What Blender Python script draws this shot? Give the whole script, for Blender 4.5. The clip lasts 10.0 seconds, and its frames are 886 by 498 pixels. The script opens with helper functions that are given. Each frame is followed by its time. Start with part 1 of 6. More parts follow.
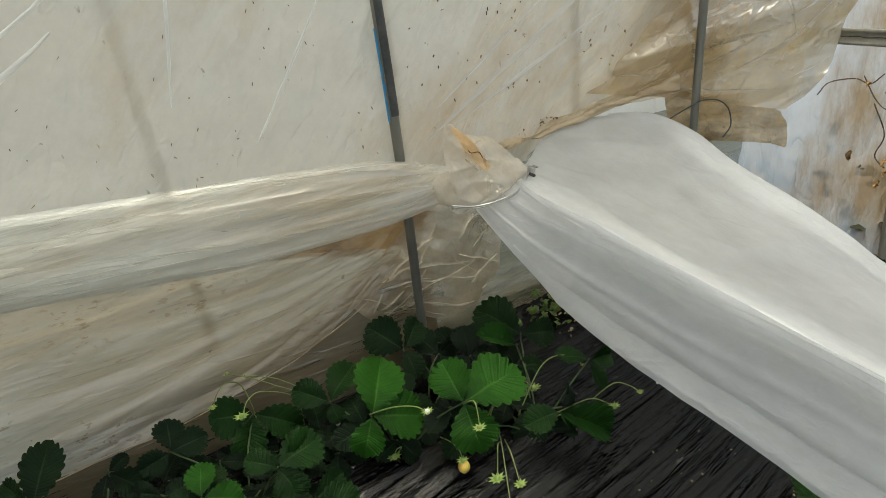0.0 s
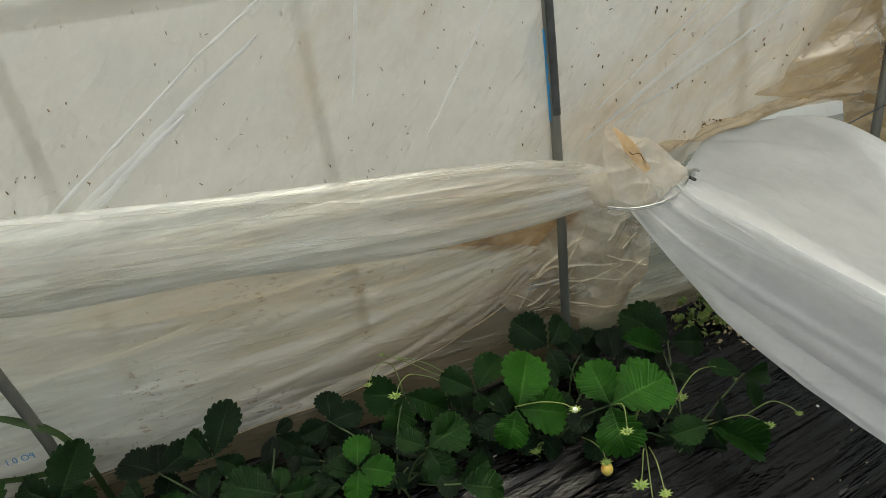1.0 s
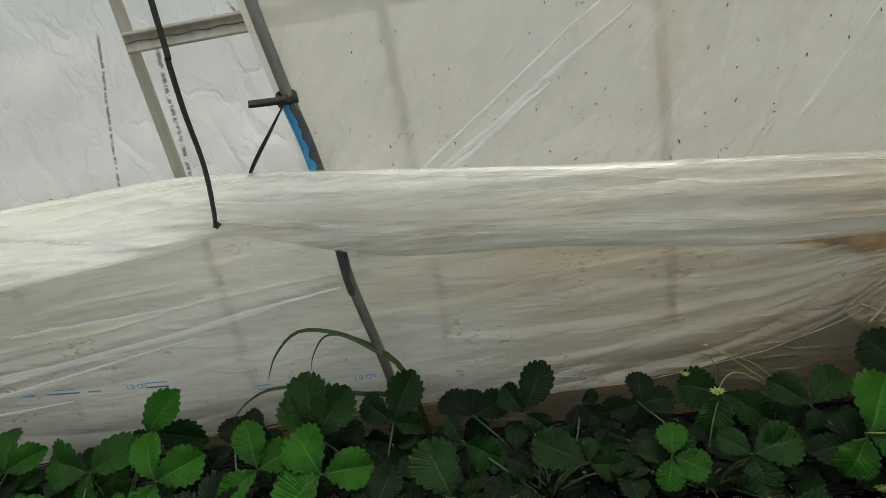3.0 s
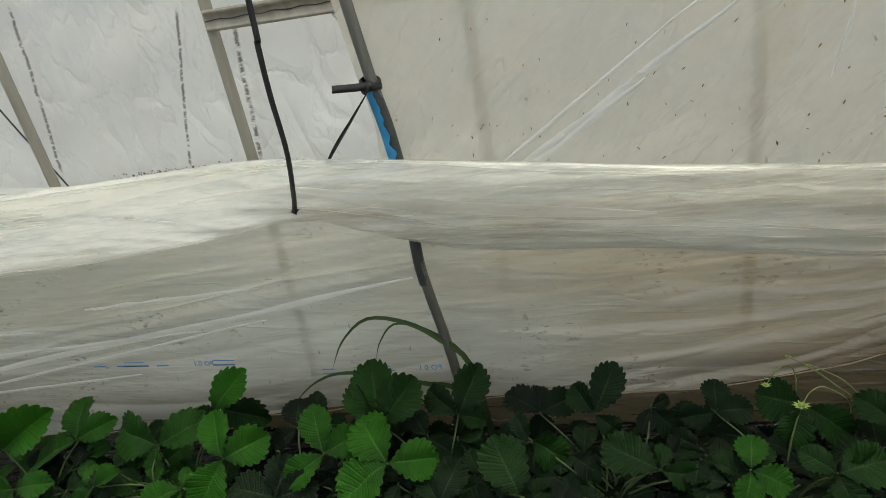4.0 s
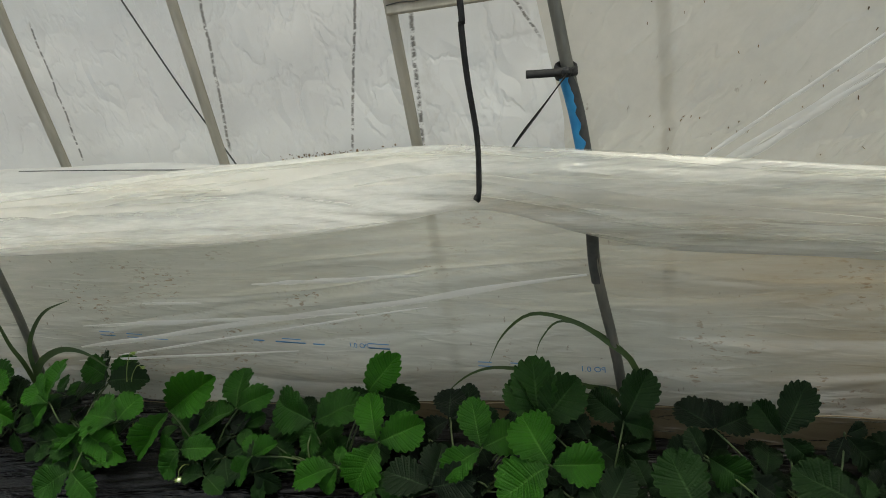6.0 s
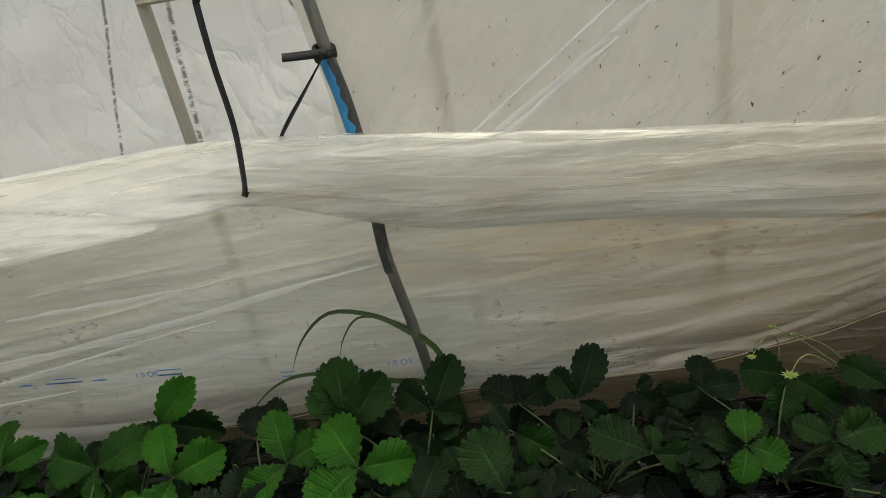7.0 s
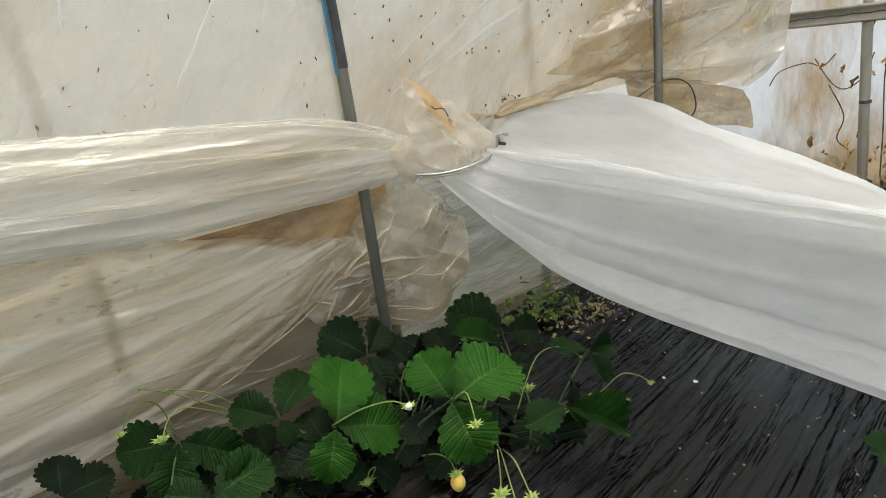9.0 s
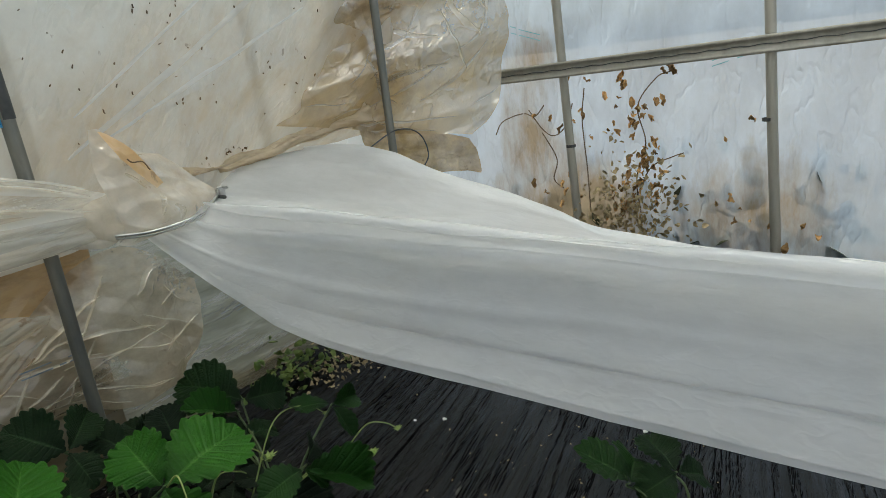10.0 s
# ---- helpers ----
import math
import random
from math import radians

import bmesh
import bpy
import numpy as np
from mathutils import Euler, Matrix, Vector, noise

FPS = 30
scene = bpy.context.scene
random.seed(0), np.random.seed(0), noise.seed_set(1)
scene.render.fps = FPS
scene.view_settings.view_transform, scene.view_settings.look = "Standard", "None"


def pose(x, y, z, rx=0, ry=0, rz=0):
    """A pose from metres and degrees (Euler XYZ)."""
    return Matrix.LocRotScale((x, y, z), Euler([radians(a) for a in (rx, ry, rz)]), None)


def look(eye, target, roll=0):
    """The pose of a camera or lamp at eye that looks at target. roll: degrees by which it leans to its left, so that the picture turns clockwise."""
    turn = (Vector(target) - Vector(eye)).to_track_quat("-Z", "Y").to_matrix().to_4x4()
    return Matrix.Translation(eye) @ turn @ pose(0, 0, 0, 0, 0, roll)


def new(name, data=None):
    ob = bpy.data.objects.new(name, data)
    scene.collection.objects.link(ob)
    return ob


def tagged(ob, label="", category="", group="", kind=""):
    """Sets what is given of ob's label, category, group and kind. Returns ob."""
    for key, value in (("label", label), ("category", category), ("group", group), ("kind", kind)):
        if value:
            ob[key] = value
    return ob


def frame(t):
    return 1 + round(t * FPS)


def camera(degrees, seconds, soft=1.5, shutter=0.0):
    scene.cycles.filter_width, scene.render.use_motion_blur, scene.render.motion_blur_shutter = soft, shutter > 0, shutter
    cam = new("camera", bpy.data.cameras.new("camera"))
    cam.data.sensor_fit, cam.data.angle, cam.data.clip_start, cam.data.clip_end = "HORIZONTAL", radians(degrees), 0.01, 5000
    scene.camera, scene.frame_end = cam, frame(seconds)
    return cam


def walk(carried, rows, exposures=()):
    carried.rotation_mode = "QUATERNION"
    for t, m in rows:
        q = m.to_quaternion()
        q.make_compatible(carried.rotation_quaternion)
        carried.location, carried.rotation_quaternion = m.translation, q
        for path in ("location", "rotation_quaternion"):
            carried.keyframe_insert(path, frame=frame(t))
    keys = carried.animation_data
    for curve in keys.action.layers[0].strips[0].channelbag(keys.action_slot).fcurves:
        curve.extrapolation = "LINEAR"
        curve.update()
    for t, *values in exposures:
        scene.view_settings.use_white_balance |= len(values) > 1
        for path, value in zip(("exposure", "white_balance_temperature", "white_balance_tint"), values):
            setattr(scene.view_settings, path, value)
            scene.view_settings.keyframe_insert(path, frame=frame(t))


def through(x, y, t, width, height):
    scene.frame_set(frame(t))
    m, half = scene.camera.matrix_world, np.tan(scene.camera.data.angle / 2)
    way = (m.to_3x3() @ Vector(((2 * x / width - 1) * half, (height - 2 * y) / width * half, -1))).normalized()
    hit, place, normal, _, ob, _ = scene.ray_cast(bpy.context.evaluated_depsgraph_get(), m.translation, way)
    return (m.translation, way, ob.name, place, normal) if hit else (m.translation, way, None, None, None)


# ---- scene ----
cam = camera(70.1, 10.0, soft=0.8)
EXPOSURES = [(0, 0.62, 6900, -1), (2.5, 0.46, 6800, -1), (5, 0.4, 6850, -1), (6.5, 0.26, 6950, 0), (7, 0.38, 7150, 2), (8.5, 1.0, 7050, 3), (9.5, 0.87, 6650, 0), (10, 0.52, 6450, -2)]
PATH = [
    (0, (0.235, -0.199, 0.968), (1.035, 1.405, 0.08), -6.5),
    (0.5, (0.208, -0.202, 0.972), (0.821, 1.494, 0.109), -7.5),
    (1, (0.164, -0.192, 0.985), (0.625, 1.557, 0.131), -8.2),
    (1.5, (0.129, -0.18, 0.987), (0.464, 1.598, 0.134), -8.4),
    (2, (0.078, -0.165, 1.004), (0.254, 1.646, 0.175), -9.7),
    (2.5, (0.054, -0.165, 1.008), (0.028, 1.658, 0.186), -10.7),
    (3, (0.005, -0.173, 0.999), (-0.288, 1.638, 0.2), -11.0),
    (3.2, (0.01, -0.158, 1.02), (-0.37, 1.616, 0.18), -11.8),
    (4.3, (-0.126, -0.149, 1.034), (-0.558, 1.61, 0.187), -8.8),
    (4.5, (-0.161, -0.157, 1.039), (-0.68, 1.579, 0.193), -9.3),
    (5, (-0.218, -0.154, 1.026), (-0.855, 1.55, 0.196), -9.4),
    (5.2, (-0.233, -0.153, 1.034), (-0.905, 1.541, 0.21), -9.8),
    (6.3, (-0.229, -0.149, 1.029), (-0.902, 1.551, 0.217), -10.3),
    (6.5, (-0.2, -0.131, 1.013), (-0.74, 1.603, 0.176), -9.8),
    (7, (-0.129, -0.102, 0.952), (-0.362, 1.699, 0.115), -10.2),
    (7.5, (0.003, -0.046, 0.859), (0.155, 1.742, -0.025), -7.4),
    (7.6, (0.042, -0.039, 0.834), (0.285, 1.742, -0.043), -5.9),
    (8, (0.079, -0.042, 0.765), (0.576, 1.755, 0.041), -5.0),
    (8.5, (0.155, -0.053, 0.727), (0.92, 1.659, 0.032), -6.5),
    (9, (0.215, -0.062, 0.706), (1.269, 1.509, 0.059), -7.7),
    (9.5, (0.268, -0.089, 0.676), (1.555, 1.319, 0.075), -4.8),
    (10, (0.313, -0.117, 0.671), (1.861, 1.02, 0.114), -7.1),
]
walk(cam, [(t, look(eye, target, roll)) for t, eye, target, roll in PATH], EXPOSURES)

# ---- world and light ----
world = bpy.data.worlds.new("overcast_sky")
scene.world = world
world.use_nodes = True
wn = world.node_tree.nodes
sky = wn.new("ShaderNodeTexSky")
sky.sky_type = "NISHITA"
sky.sun_disc = False
sky.sun_elevation = radians(77)
sky.sun_rotation = radians(59)
sky.air_density, sky.dust_density = 1.0, 6.0
wn["Background"].inputs["Strength"].default_value = 0.15
world.node_tree.links.new(sky.outputs["Color"], wn["Background"].inputs["Color"])
sun_data = bpy.data.lights.new("sun", "SUN")
sun_data.energy, sun_data.angle, sun_data.color = 2.2, radians(25), (1.0, 0.96, 0.9)
sun = new("sun", sun_data)
sun.matrix_world = look((1.0, 0.6, 5.0), (0, 0, 0))


# ---- helpers for meshes ----
def part(name, me, material, parent=None, label=""):
    """One mesh object under a thing."""
    if isinstance(me, bmesh.types.BMesh):
        bm, me = me, bpy.data.meshes.new(name)
        bm.to_mesh(me)
        bm.free()
    if material and not me.materials:
        me.materials.append(material)
    ob = new(name, me)
    if parent:
        ob.parent = parent
    if label:
        tagged(ob, label)
    return ob


def thing(name, label, category, group="", kind="", place=(0, 0, 0)):
    ob = new(name)
    ob.location = place
    ob.empty_display_size = 0.05
    return tagged(ob, label, category, group, kind)


def mesh_of(name, verts, faces, smooth=True):
    me = bpy.data.meshes.new(name)
    me.from_pydata(verts, [], faces)
    me.polygons.foreach_set("use_smooth", [smooth] * len(me.polygons))
    me.update()
    return me


def spline(points, t):
    """A smooth curve through points, t from 0 to 1."""
    p = [Vector(q) for q in points]
    if len(p) == 1:
        return p[0]
    s = min(max(t, 0), 1) * (len(p) - 1)
    i = min(int(s), len(p) - 2)
    f = s - i
    a, b = p[i], p[i + 1]
    m0 = (p[i + 1] - p[i - 1]) / 2 if i > 0 else b - a
    m1 = (p[i + 2] - p[i]) / 2 if i + 2 < len(p) else b - a
    return a * (2 * f**3 - 3 * f**2 + 1) + m0 * (f**3 - 2 * f**2 + f) + b * (3 * f**2 - 2 * f**3) + m1 * (f**3 - f**2)


def grid_mesh(name, rows, closed=False):
    nu, nv = len(rows), len(rows[0])
    verts = [v for r in rows for v in r]
    faces = []
    for i in range(nu - 1):
        for j in range(nv if closed else nv - 1):
            k = (j + 1) % nv
            faces.append((i * nv + j, i * nv + k, (i + 1) * nv + k, (i + 1) * nv + j))
    return mesh_of(name, verts, faces)


def crease(x, y, seed=0.0, sharp=2.0):
    """Ridged noise, 0 to 1, with narrow ridges."""
    n = noise.noise(Vector((x, y, seed)))
    return max(0.0, 1 - abs(n) * 2.2) ** sharp


def fan_folds(p, cx, cz, seed):
    """Folds running out from a gathering at (cx, cz)."""
    dx, dz = p.x - cx, p.z - cz
    r, th = math.hypot(dx, dz), math.atan2(dz, -dx)
    th += 0.12 * noise.noise(Vector((p.x * 5, p.z * 5, seed + 3)))
    k = min(1, r * 5)
    return k * (0.6 * crease(th * 5.5, r * 2.0, seed, 2.5) + 0.4 * crease(th * 12, r * 3.5, seed + 1, 2) + 0.2 * crease(th * 26, r * 6, seed + 2, 1.5))


def crumple(x, z, seed, freq=8.0, n=6):
    """Sharp-edged facets, as in crushed film, about -0.5 to 0.5."""
    rng = random.Random(seed)
    h = 0.0
    for _ in range(n):
        a, f, o = rng.uniform(0, math.pi), freq * rng.uniform(0.5, 1.6), rng.random() * 9
        w = 0.5 * noise.noise(Vector((x * freq * 0.25, z * freq * 0.25, o)))
        q = (x * math.cos(a) + z * math.sin(a)) * f + o + w
        h += abs((q % 1.0) - 0.5) * 2 * rng.uniform(0.4, 1.0)
    return h / n - 0.35


def sheet_mesh(name, curves, nu, nv, disp=None):
    """A film hung on a few smooth curves, with folds along its normal."""
    rows = []
    for i in range(nu):
        u = i / (nu - 1)
        rib = [spline(c, u) for c in curves]
        rows.append([spline(rib, j / (nv - 1)) for j in range(nv)])
    if disp:
        out = []
        for i in range(nu):
            r = []
            for j in range(nv):
                a = rows[min(i + 1, nu - 1)][j] - rows[max(i - 1, 0)][j]
                b = rows[i][min(j + 1, nv - 1)] - rows[i][max(j - 1, 0)]
                n = a.cross(b)
                if n.length > 1e-9:
                    n.normalize()
                r.append(rows[i][j] + n * disp(rows[i][j], i / (nu - 1), j / (nv - 1)))
            out.append(r)
        rows = out
    return grid_mesh(name, rows)


def tube_mesh(name, points, radius, sides=10, steps=24, flat=1.0):
    """A tube along a smooth curve; radius is a number or (start, end); flat squeezes it."""
    r0, r1 = radius if isinstance(radius, tuple) else (radius, radius)
    rows = []
    for i in range(steps + 1):
        t = i / steps
        c = spline(points, t)
        d = (spline(points, min(t + 0.01, 1)) - spline(points, max(t - 0.01, 0))).normalized()
        side = d.cross(Vector((0, 1, 0.01)))
        side = side.normalized() if side.length > 1e-3 else Vector((1, 0, 0))
        up = side.cross(d).normalized()
        r = r0 + (r1 - r0) * t
        rows.append([c + side * (r * math.cos(a)) + up * (r * flat * math.sin(a)) for a in (2 * math.pi * k / sides for k in range(sides))])
    nv = sides
    me_rows = rows
    verts = [v for r in me_rows for v in r]
    faces = [(i * nv + j, i * nv + (j + 1) % nv, (i + 1) * nv + (j + 1) % nv, (i + 1) * nv + j) for i in range(steps) for j in range(nv)]
    faces += [tuple(range(nv))[::-1], tuple(range(steps * nv, steps * nv + nv))]
    return mesh_of(name, verts, faces)


def ribbon_mesh(name, points, width, steps=24, thick=0.0015, across=(1, 0, 0), twist=0.0):
    """A flat band along a curve."""
    rows = []
    for i in range(steps + 1):
        t = i / steps
        c = spline(points, t)
        d = (spline(points, min(t + 0.01, 1)) - spline(points, max(t - 0.01, 0))).normalized()
        w = Matrix.Rotation(twist * t, 3, d) @ Vector(across)
        w = (w - d * w.dot(d)).normalized()
        n = d.cross(w)
        rows.append([c + w * width / 2 + n * thick, c - w * width / 2 + n * thick, c - w * width / 2 - n * thick, c + w * width / 2 - n * thick])
    return grid_mesh(name, rows, closed=True)


def box_mesh(name, size, centre, bevel=0.002):
    bm = bmesh.new()
    bmesh.ops.create_cube(bm, size=1)
    bmesh.ops.scale(bm, vec=size, verts=bm.verts)
    bmesh.ops.bevel(bm, geom=bm.edges[:], offset=min(bevel, min(size) / 3), segments=2, affect="EDGES")
    bmesh.ops.translate(bm, vec=centre, verts=bm.verts)
    me = bpy.data.meshes.new(name)
    bm.to_mesh(me)
    bm.free()
    return me


# ---- materials ----
def nodes_of(name):
    m = bpy.data.materials.new(name)
    m.use_nodes = True
    t = m.node_tree
    for n in list(t.nodes):
        t.nodes.remove(n)
    out = t.nodes.new("ShaderNodeOutputMaterial")

    def add(kind, links=None, **props):
        n = t.nodes.new(kind)
        for k, v in props.items():
            setattr_safe(n, k, v)
        for k, v in (links or {}).items():
            if isinstance(v, bpy.types.NodeSocket):
                t.links.new(v, n.inputs[k])
            else:
                n.inputs[k].default_value = v
        return n

    return m, t, out, add


def setattr_safe(n, key, value):
    if key == "operation":
        n.operation = value
    elif key == "blend_type":
        n.blend_type = value
    elif key == "data_type":
        n.data_type = value
    elif key == "noise_dimensions":
        n.noise_dimensions = value
    elif key == "feature":
        n.feature = value


def noise_node(add, coord, scale, stretch=(1, 1, 1), detail=4.0, rough=0.55):
    mp = add("ShaderNodeMapping", {"Vector": coord, "Scale": stretch})
    return add("ShaderNodeTexNoise", {"Vector": mp.outputs["Vector"], "Scale": scale, "Detail": detail, "Roughness": rough}).outputs["Fac"]


def step(add, value, lo, hi, a=0.0, b=1.0):
    return add("ShaderNodeMapRange", {"Value": value, "From Min": lo, "From Max": hi, "To Min": a, "To Max": b}).outputs["Result"]


def mixc(add, fac, a, b):
    n = add("ShaderNodeMix", data_type="RGBA")
    for sock, v in ((n.inputs[0], fac), (n.inputs[6], a), (n.inputs[7], b)):
        if isinstance(v, bpy.types.NodeSocket):
            n.id_data.links.new(v, sock)
        else:
            sock.default_value = v if not isinstance(v, tuple) or len(v) == 4 else (*v, 1)
    return n.outputs[2]


def math_node(add, op, a, b):
    return add("ShaderNodeMath", {0: a, 1: b}, operation=op).outputs[0]


def film_material(name, clean, dirty, dirt=(0.5, 0.75), clear=0.15, through=0.6, stretch=(1, 1, 1), gloss=0.1, rough=0.38, bump=0.5, spots=True, stains=(), lines=(), turn=0.0, mottle=1.0, soil=0.13, flecks=False):
    """Old polythene. stains: (x, y, z, radius) of soiled places; lines: (x, z, x, z, width) of mildew lines."""
    m, t, out, add = nodes_of(name)
    co = add("ShaderNodeTexCoord").outputs["Object"]
    tc = add("ShaderNodeMapping", {"Vector": co, "Rotation": (0, radians(turn), 0)}).outputs["Vector"]
    big = noise_node(add, tc, 2.3, stretch, 6, 0.6)
    fine = noise_node(add, tc, 19, stretch, 7, 0.68)
    total = math_node(add, "ADD", math_node(add, "MULTIPLY", big, 0.62), math_node(add, "MULTIPLY", fine, 0.38))
    for sx, sy, sz, sr in stains:
        dist = add("ShaderNodeVectorMath", {0: co, 1: (sx, sy, sz)}, operation="DISTANCE").outputs["Value"]
        total = math_node(add, "ADD", total, step(add, dist, sr, 0.0, 0.0, soil))
    mask = step(add, total, dirt[0], dirt[1])
    col = mixc(add, mask, clean, dirty)
    haze = noise_node(add, tc, 5, (stretch[0], 1, stretch[2]), 5, 0.6)
    col = mixc(add, step(add, haze, 0.35, 0.7, 0, 0.5 * mottle), col, mixc(add, 0.22, col, (0.3, 0.28, 0.24)))
    if spots:
        dots = noise_node(add, co, 60, (1, 1, 0.6), 3, 0.5)
        col = mixc(add, step(add, dots, 0.70, 0.76, 0, 0.55), col, (0.2, 0.12, 0.06))
    if flecks:
        patch = step(add, noise_node(add, co, 5, (1, 1, 1), 3), 0.5, 0.62)
        grit = noise_node(add, co, 85, (0.55, 1, 1.3), 4, 0.6)
        col = mixc(add, math_node(add, "MULTIPLY", patch, step(add, grit, 0.57, 0.64, 0, 0.65)), col, (0.32, 0.18, 0.07))
    xyz = add("ShaderNodeSeparateXYZ", {"Vector": co}) if lines else None
    for xa, za, xb, zb, w in lines:
        k = (xb - xa) / (zb - za)
        off = math_node(add, "SUBTRACT", math_node(add, "SUBTRACT", xyz.outputs[0], xa), math_node(add, "MULTIPLY", math_node(add, "SUBTRACT", xyz.outputs[2], za), k))
        off = math_node(add, "ADD", off, math_node(add, "MULTIPLY", math_node(add, "SUBTRACT", noise_node(add, co, 90, (0.3, 1, 1), 2), 0.5), w))
        d = step(add, math_node(add, "ABSOLUTE", off, 0), w, w * 0.3)
        lo = min(za, zb)
        run = step(add, xyz.outputs[2], max(za, zb) + 0.02, max(za, zb), 0, 1)
        run = math_node(add, "MULTIPLY", run, step(add, xyz.outputs[2], lo, lo + 0.02, 0, 1))
        broken = step(add, noise_node(add, co, 120, (0.4, 1, 1), 3), 0.37, 0.5)
        col = mixc(add, math_node(add, "MULTIPLY", math_node(add, "MULTIPLY", d, run), math_node(add, "MULTIPLY", broken, 0.8)), col, (0.06, 0.06, 0.055))
    wr = noise_node(add, tc, 26, (stretch[0], 1, stretch[2] * 1.5), 6, 0.62)
    w2 = noise_node(add, tc, 4.5, (stretch[0], 1, stretch[2]), 2)
    ridge = math_node(add, "ABSOLUTE", math_node(add, "SUBTRACT", w2, 0.5), 0)
    w3 = noise_node(add, tc, 13, (stretch[0], 1, stretch[2]), 3)
    ridge3 = math_node(add, "ABSOLUTE", math_node(add, "SUBTRACT", w3, 0.5), 0)
    hgt = math_node(add, "ADD", math_node(add, "MULTIPLY", wr, 0.08), math_node(add, "ADD", step(add, ridge, 0.0, 0.05, 0.22, 0), step(add, ridge3, 0.0, 0.05, 0.10, 0)))
    bp = add("ShaderNodeBump", {"Height": hgt, "Strength": bump, "Distance": 0.02}).outputs["Normal"]
    tr = add("ShaderNodeBsdfTranslucent", {"Color": col, "Normal": bp}).outputs[0]
    df = add("ShaderNodeBsdfDiffuse", {"Color": col, "Normal": bp}).outputs[0]
    body = add("ShaderNodeMixShader", {0: through, 1: df, 2: tr}).outputs[0]
    tp = add("ShaderNodeBsdfTransparent", {"Color": (0.97, 0.97, 0.95, 1)}).outputs[0]
    veil = noise_node(add, tc, 3.4, (stretch[0] * 0.8, 1, stretch[2] * 1.4), 8, 0.7)
    see = step(add, veil, 0.36, 0.64, clear * (1 + 0.75 * mottle), clear * (1 - 0.75 * mottle))
    body = add("ShaderNodeMixShader", {0: see, 1: body, 2: tp}).outputs[0]
    gl = add("ShaderNodeBsdfGlossy", {"Color": (1, 1, 1, 1), "Roughness": rough, "Normal": bp}).outputs[0]
    fr = add("ShaderNodeFresnel", {"IOR": 1.4, "Normal": bp}).outputs[0]
    fac = math_node(add, "MINIMUM", math_node(add, "MULTIPLY", fr, gloss * 10), gloss)
    res = add("ShaderNodeMixShader", {0: fac, 1: body, 2: gl}).outputs[0]
    t.links.new(res, out.inputs["Surface"])
    return m


def solid_material(name, a, b, scale=20, rough=0.5, metal=0.0, bump=0.2, stretch=(1, 1, 1), vary=0.0, spec=0.5, lo=0.35, hi=0.65, coord="Object"):
    m, t, out, add = nodes_of(name)
    co = add("ShaderNodeTexCoord").outputs[coord]
    n1 = noise_node(add, co, scale, stretch, 6)
    n2 = noise_node(add, co, scale * 0.17, stretch, 3)
    col = mixc(add, step(add, math_node(add, "ADD", math_node(add, "MULTIPLY", n1, 0.6), math_node(add, "MULTIPLY", n2, 0.4)), lo, hi), a, b)
    if vary:
        rnd = add("ShaderNodeObjectInfo").outputs["Random"]
        hs = add("ShaderNodeHueSaturation", {"Color": col, "Value": step(add, rnd, 0, 1, 1 - vary, 1 + vary)})
        col = hs.outputs["Color"]
    bp = add("ShaderNodeBump", {"Height": n1, "Strength": bump, "Distance": 0.004}).outputs["Normal"]
    p = add("ShaderNodeBsdfPrincipled", {"Base Color": col, "Roughness": rough, "Metallic": metal, "Normal": bp, "Specular IOR Level": spec})
    t.links.new(p.outputs[0], out.inputs["Surface"])
    return m


FILM_UP = film_material("inner_film", (0.82, 0.79, 0.71), (0.62, 0.46, 0.27), (0.54, 0.84), clear=0.23, stretch=(1, 1, 0.45), turn=-40, gloss=0.18, rough=0.22, bump=0.6, mottle=0.6, soil=0.2, stains=((1.3, 0.97, 0.57, 0.4), (1.55, 0.9, 0.75, 0.4), (0.78, 0.92, 0.6, 0.2), (1.0, 0.95, 0.62, 0.3)))
FILM_SWAG = film_material("gathered_film", (0.97, 0.97, 0.94), (0.80, 0.66, 0.46), (0.52, 0.78), clear=0.2, through=0.62, stretch=(0.25, 1, 2.0), gloss=0.12, rough=0.22, bump=0.6, spots=False, mottle=0.5, stains=((0.5, 0.85, 0.52, 0.5),))
FILM_VEIL = film_material("clear_veil", (0.96, 0.96, 0.93), (0.8, 0.66, 0.47), (0.54, 0.8), clear=0.5, through=0.6, stretch=(0.25, 1, 2.0), gloss=0.1, rough=0.2, bump=0.6, spots=False, mottle=0.9, stains=((0.6, 0.85, 0.52, 0.4),))
# Pale opaque film: the glint of the creases is put into its colour.
FILM_PLEAT = film_material("folded_film", (0.95, 0.94, 0.90), (0.84, 0.76, 0.62), (0.58, 0.88), clear=0.12, through=0.3, gloss=0.16, rough=0.22, bump=0.4, spots=False, mottle=0.8, stretch=(0.3, 1, 1.5))
FILM_RIM = film_material("crease_glint", (0.95, 0.94, 0.89), (0.85, 0.78, 0.66), (0.6, 0.9), clear=0.12, through=0.2, gloss=0.1, rough=0.25, bump=0.2, spots=False, mottle=0.9, stretch=(3, 1, 1))
FILM_PLY = film_material("doubled_film", (0.93, 0.92, 0.89), (0.86, 0.78, 0.66), (0.6, 0.9), clear=0.5, through=0.58, gloss=0.06, rough=0.3, bump=0.2, spots=False, mottle=0.25, stretch=(0.4, 0.4, 1.0))
